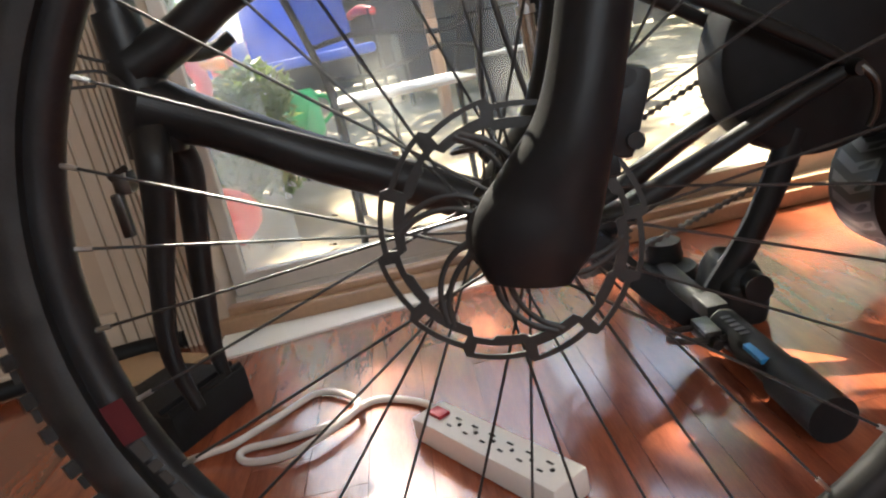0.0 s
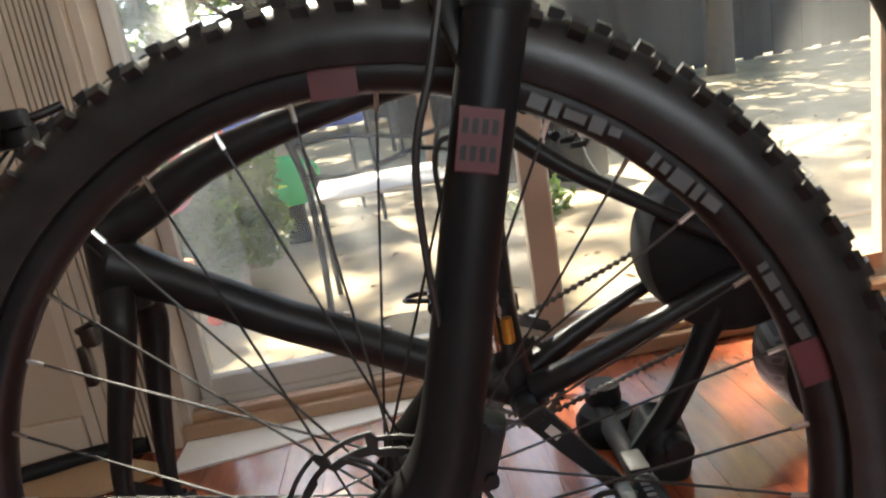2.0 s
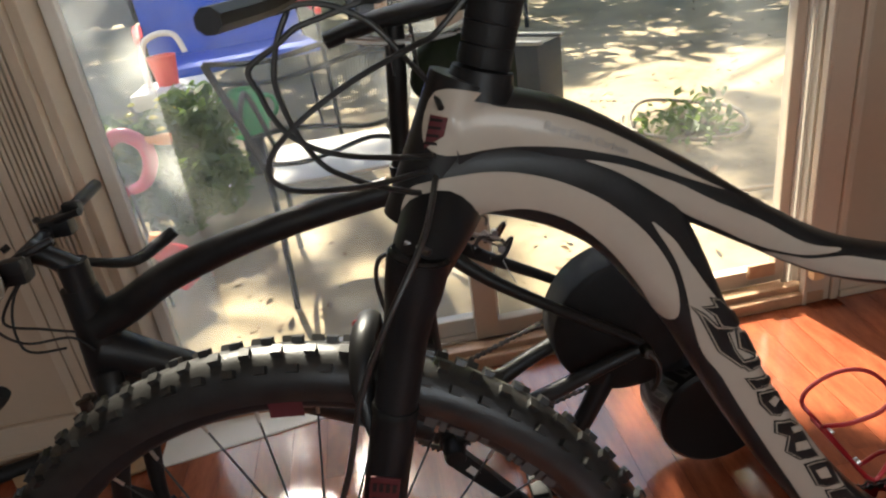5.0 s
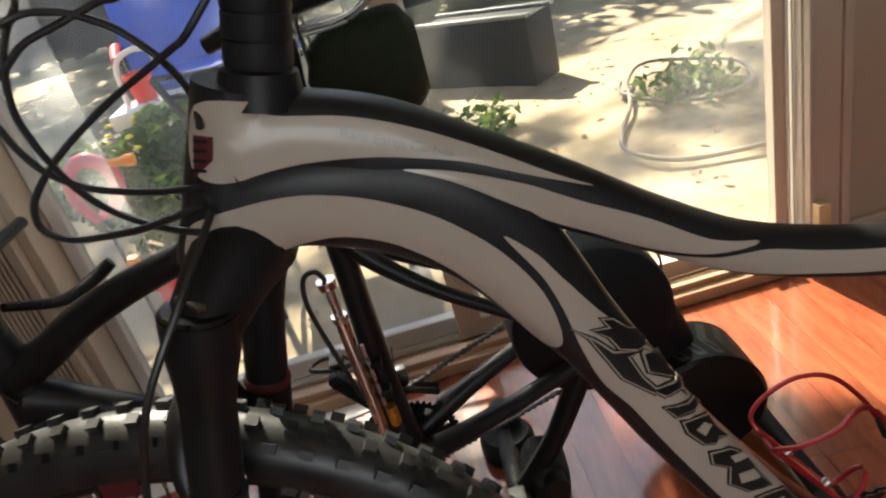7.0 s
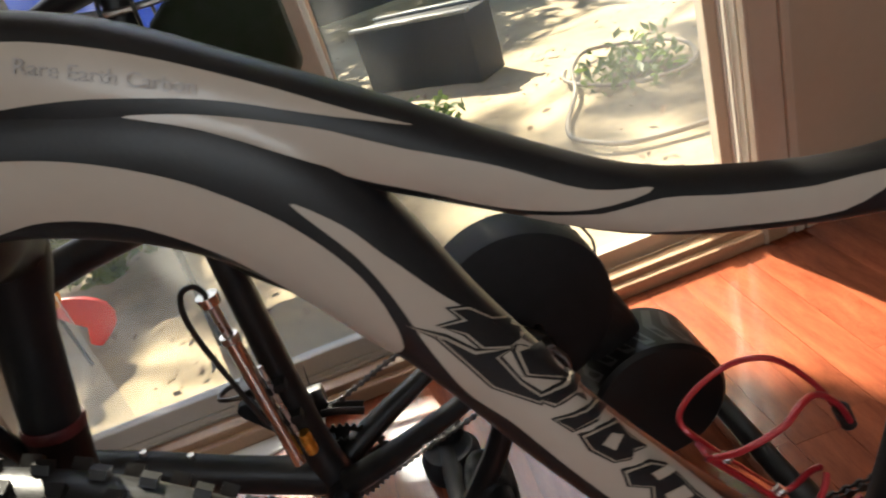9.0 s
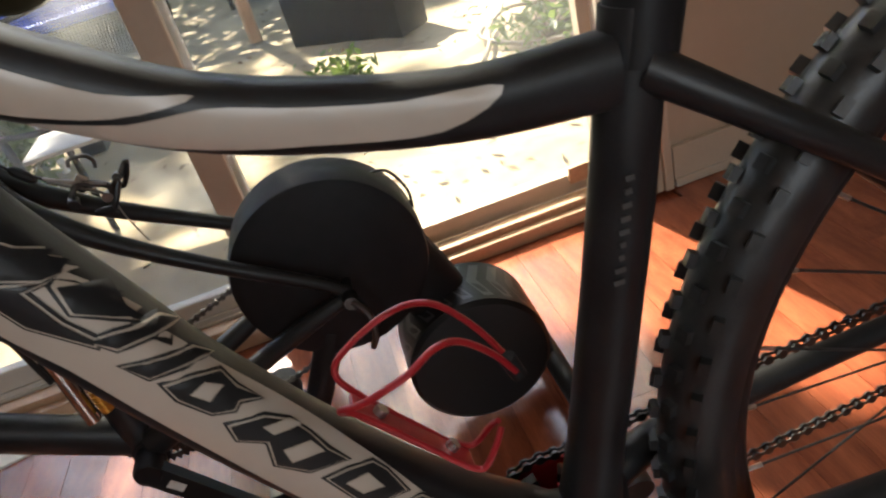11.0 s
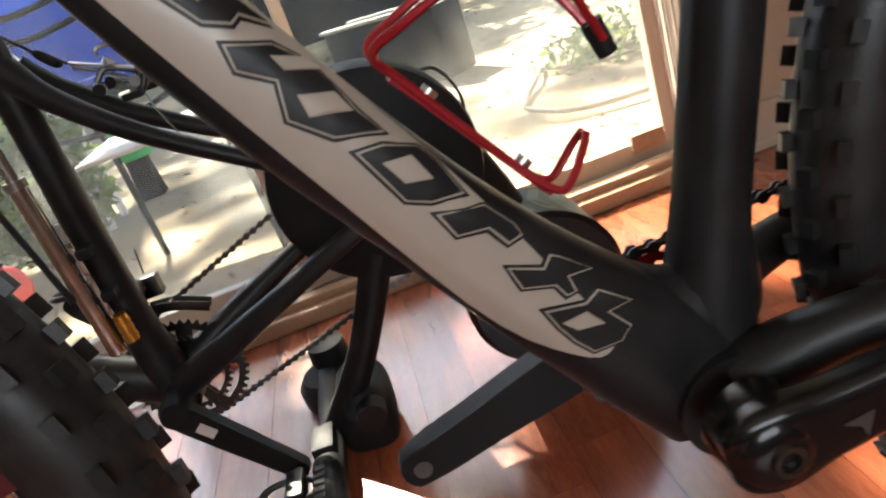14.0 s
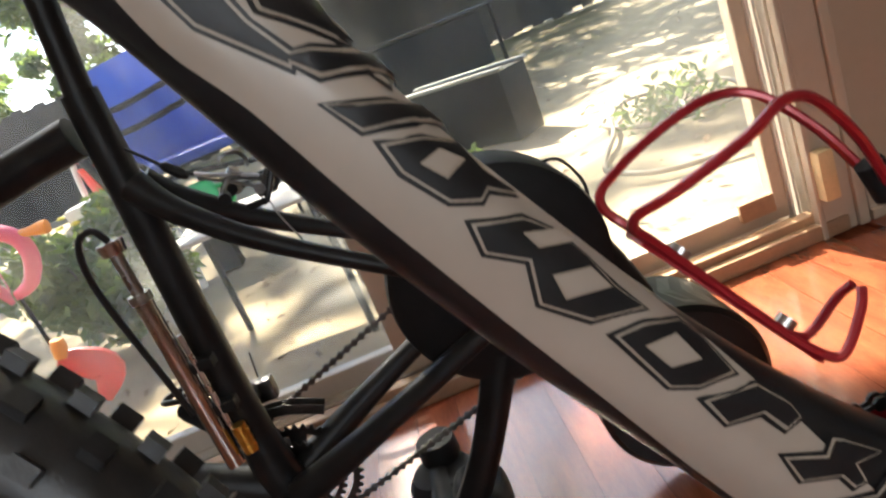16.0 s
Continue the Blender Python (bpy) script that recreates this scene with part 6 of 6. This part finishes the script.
def toys():
    pink = mat("pink_plastic", (0.75, 0.10, 0.20), 0.35, vary=0.08, scale=8, bump=0.02)
    orange = mat("orange_plastic", (0.85, 0.30, 0.03), 0.35, vary=0.08, scale=8, bump=0.02)
    green = mat("green_plastic", (0.03, 0.38, 0.12), 0.35, vary=0.1, scale=8, bump=0.02)
    red = mat("red_plastic", (0.65, 0.04, 0.035), 0.35, vary=0.1, scale=8, bump=0.02)
    yellow = mat("yellow_plastic", (0.75, 0.62, 0.04), 0.4, vary=0.1, scale=8, bump=0.02)
    blue = mat("blue_fabric", (0.02, 0.08, 0.48), 0.6, vary=0.2, scale=10, bump=0.2)
    pale = mat("pale_plastic", (0.7, 0.7, 0.68), 0.45, vary=0.06, scale=8, bump=0.03)
    t = thing("garden_toy", pose(-0.50, 2.0, GROUND), "pink and red plastic garden toy with orange handles", "toy")
    part("hoop", sweep(B(), [(-0.055, 0, 0.44), (-0.09, 0, 0.52), (-0.075, 0, 0.60), (-0.02, 0, 0.635), (0.035, 0, 0.60), (0.045, 0, 0.54), (0.01, 0, 0.475), (-0.04, 0, 0.455)], [0.014, 0.018, 0.020, 0.022, 0.023, 0.023, 0.020, 0.014], n=12), pink, t, "bent pink plastic arm")
    part("handle", sweep(B(), [(0.03, 0, 0.606), (0.075, 0, 0.602), (0.10, 0, 0.600), (0.125, 0, 0.598)], [0.012, 0.013, 0.018, 0.019], n=12), orange, t, "flared orange handle")
    part("handle", sweep(B(), [(-0.07, 0, 0.61), (-0.11, 0, 0.625), (-0.135, 0, 0.635), (-0.155, 0, 0.64)], [0.012, 0.013, 0.018, 0.019], n=12), orange, t, "flared orange handle")
    part("post", rod(B(), (-0.05, 0.04, 0.0), (-0.05, 0.02, 0.46), 0.006), PLASTIC, t, "thin dark post")
    part("scoop", sweep(B(), [(-0.05, 0.02, 0.24), (0.0, 0.03, 0.205), (0.05, 0.04, 0.15), (0.0, 0.04, 0.07)], [0.022, 0.045, 0.05, 0.02], n=12, flat=0.6), red, t, "red moulded scoop")
    part("knob", sweep(B(), [(-0.03, 0.0, 0.245), (-0.02, 0.0, 0.275), (-0.015, 0.0, 0.30)], [0.016, 0.022, 0.018], n=12), orange, t, "orange knob")
    t = thing("watering_can", pose(-0.36, 3.45, GROUND), "green plastic watering can with yellow spout", "toy")
    part("can", revolve(B(), [(0.0005, 0.20), (0.085, 0.20), (0.098, 0.23), (0.094, 0.41), (0.07, 0.44), (0.06, 0.43), (0.05, 0.26), (0.0005, 0.24)], (0, 0, 0), 28, axis="z", closed=False), green, t, "green tub")
    part("spout", sweep(B(), [(-0.07, 0, 0.32), (-0.12, 0, 0.44), (-0.15, 0, 0.52)], [0.022, 0.017, 0.026], n=10), green, t, "slanted green spout")
    part("grip", sweep(B(), [(0.08, 0, 0.40), (0.14, 0, 0.38), (0.15, 0, 0.31), (0.09, 0, 0.26)], 0.011, n=10), green, t, "bent green grip")
    part("rose", sweep(B(), [(-0.15, 0, 0.52), (-0.16, 0, 0.545)], [0.026, 0.034], n=12, steps=1), yellow, t, "yellow spout end")
    part("stand", sweep(B(), [(0, 0, 0), (0, 0, 0.04), (0, 0, 0.16), (0, 0, 0.20)], [0.08, 0.075, 0.065, 0.07], n=4, lat=(1, 0, 0), steps=1), PLASTIC, t, "dark stand")
    t = thing("folding_chair", pose(-0.42, 3.85, GROUND, 0, 0, 14), "wide blue fabric camp chair with red trim", "chair")
    bm = B()
    rows = []
    for v in range(7):
        row = []
        for side in (-1, 1):
            line = []
            for k in range(25):
                x = -0.42 + 0.035 * k
                puff = 0.012 * abs(math.sin(k * math.pi / 4)) * (1 if 0 < v < 6 else 0.3)
                line.append(bm.verts.new((x, 0.12 + 0.025 * v + side * (0.012 + puff), 0.58 + 0.1 * v - 0.01 * abs(k - 12) * v / 12)))
            row += line if side < 0 else line[::-1]
        rows.append(row)
    for p, q in zip(rows, rows[1:]):
        for k in range(50):
            bm.faces.new((p[k], p[(k + 1) % 50], q[(k + 1) % 50], q[k]))
    bm.faces.new(rows[-1])
    bm.faces.new(rows[0][::-1])
    part("back", bm, blue, t, "blue quilted fabric back")
    part("seat", box(B(), (0, -0.15, 0.57), (0.82, 0.5, 0.05), bevel=0.02), blue, t, "blue fabric seat")
    for x in (-0.44, 0.44):
        part("arm", sweep(B(), [(x, 0.16, 0.76), (x, -0.1, 0.77), (x, -0.36, 0.74)], [0.022, 0.026, 0.02], n=10, lat=(1, 0, 0)), red, t, "red armrest")
        for y in (-0.34, 0.16):
            part("leg", rod(B(), (x, y, 0), (x * 0.97, y, 0.76), 0.012), IRON, t)
    t = thing("water_table", pose(-0.60, 3.15, GROUND), "pale plastic play table with red bucket", "toy")
    part("top", box(B(), (0, 0, 0.53), (0.34, 0.30, 0.08), bevel=0.025), pale, t, "pale grey tray")
    part("spout", sweep(B(), [(-0.11, 0, 0.56), (-0.09, 0, 0.74), (-0.02, 0, 0.79), (0.06, 0, 0.78), (0.09, 0, 0.70)], 0.013, n=10), pale, t, "arched pale tube")
    part("bucket", revolve(B(), [(0.0005, 0.0), (0.045, 0.0), (0.065, 0.13), (0.057, 0.13), (0.042, 0.01)], (-0.02, 0, 0.57), 20, axis="z", closed=False), red, t, "red bucket")
    for x in (-0.13, 0.13):
        for y in (-0.11, 0.11):
            part("leg", rod(B(), (x, y, 0), (x, y, 0.51), 0.017), pale, t)
    plant(-0.63, 2.72, 0.31, 0.54, 4200, 5, "leafy green shrub with yellow flowers", yellow)


def far_things():
    # dark patio table and chest under the trees
    t = thing("patio_table", pose(1.1, 6.9, GROUND, 0, 0, 4), "dark glossy patio table with draped sides", "table")
    part("top", box(B(), (0, 0, 0.72), (1.7, 0.9, 0.03), bevel=0.01), mat("dark_glass", (0.02, 0.022, 0.024), 0.1, vary=0.1, scale=5, bump=0.01), t, "shiny dark glass top")
    part("drape", box(B(), (-0.05, 0, 0.45), (1.5, 0.8, 0.48), bevel=0.02), mat("dark_cloth", (0.016, 0.018, 0.019), 0.8, vary=0.15, scale=1.5, bump=0.0, spec=0.2), t, "dark cloth sides")
    for x in (-0.8, 0.8):
        for y in (-0.4, 0.4):
            part("leg", rod(B(), (x, y, 0), (x, y, 0.71), 0.02), IRON, t)
    t = thing("planter_box", pose(1.06, 4.02, GROUND, 0, 0, -47), "dark low planter box with a shiny rim", "planter")
    part("body", box(B(), (0, 0, 0.19), (0.80, 0.26, 0.38), bevel=0.01), mat("dark_planter", (0.005, 0.0055, 0.006), 0.5, vary=0.3, scale=6, bump=0.1, spec=0.25), t)
    part("rim", box(box(B(), (0, -0.122, 0.39), (0.84, 0.045, 0.022), bevel=0.005), (0, 0.122, 0.39), (0.84, 0.045, 0.022), bevel=0.005), ALLOY, t, "shiny metal rim")
    t = thing("garden_post", pose(0.475, 4.8, GROUND, 0, 0, 8), "weathered tan wooden garden post", "post")
    part("shaft", sweep(B(), [(0, 0, 0), (0.004, 0, 0.4), (0, 0, 0.8), (0.003, 0, 1.25)], 0.042, n=8, lat=(1, 0, 0), square=4.0), SILLWOOD, t)
    fence = thing("fence", pose(0.5, 13.2, GROUND), "dark weathered board fence behind the yard", "fence")
    me = None
    for k in range(150):
        if me is None:
            ob = part("board", box(B(), (0, 0, 0.95), (0.19, 0.02, 1.9)), FENCE, fence, smooth=False)
            me = ob.data
        else:
            ob = new("board", me)
            ob.parent = fence
        ob.matrix_basis = Matrix.Translation((-11 + k * 0.2, 0.004 * (k % 3), 0.02 * ((k * 7) % 5))) @ Matrix.Diagonal((1.07 + 0.012 * ((k * 5) % 5), 1, 1, 1))
    part("rail", box(B(), (4, 0.04, 1.5), (30, 0.04, 0.09)), FENCE, fence, smooth=False)


yard()
# unseen crowns, laid to shade or spare chosen spots of floor and yard
room_shade = canopy(-0.9, 0.85, -0.5, 1.45, 0.19, 0.86, 0.14, 5.0, 11) + canopy(0.9, 1.9, -0.6, 0.78, 0.2, 0.62, 0.13, 5.0, 12)
tree(-4.2, 6.6, 4.6, room_shade, len(room_shade) * 34, 1, 0.085, 0, 24)
yard_shade = canopy(-1.6, 3.4, 1.55, 4.4, 0.27, 0.88, 0.17, 9.0, 13)
tree(5.6, 10.6, 8.4, yard_shade, len(yard_shade) * 30, 2, 0.085, 0, 30)
# unseen crown added to keep bright sky out of the floor's reflection
east = [((3.5 + 0.9 * (k % 4), 4.2 + 1.1 * (k // 4 % 4), 3.4 + 1.3 * (k // 16) + 0.5 * (k % 3)), 0.85) for k in range(40)]
tree(6.4, 6.2, 5.4, east, 6500, 4, 0.14, 0, 8)
for k, (x0, x1) in enumerate(((-3.5, 0.4), (0.8, 4.6), (5.0, 9.0))):
    far_shade = canopy(x0, x1, 5.0, 11.5, 0.55, 1.0, 0.47, 3.4, 14 + k)
    tree((x0 + x1) / 2, 14.4, 3.6, far_shade, len(far_shade) * 120, 21 + k, 0.12, 0, 7)
far = [((-6.4 + 2.2 * k, 14.6 + 0.3 * (k % 2), 2.6 + 0.2 * (k % 3)), 1.3) for k in range(10)] + [((-5.4 + 3.2 * k, 15.2, 1.6), 1.2) for k in range(6)]
tree(2.6, 14.6, 3.2, far, 24000, 3, 0.16)
patio_chair(pose(0.105, 2.12, GROUND, 0, 0, 182), "black metal patio chair with wavy mesh back")
garden_hose()
plant(1.72, 2.82, 0.23, 0.11, 260, 8, "low green weed sprawling on the earth", name="weed")
plant(0.79, 3.06, 0.2, 0.10, 220, 9, "low green weed sprawling on the earth", name="weed")
toys()
far_things()

# ---- floor boards last ----
boards(floor)
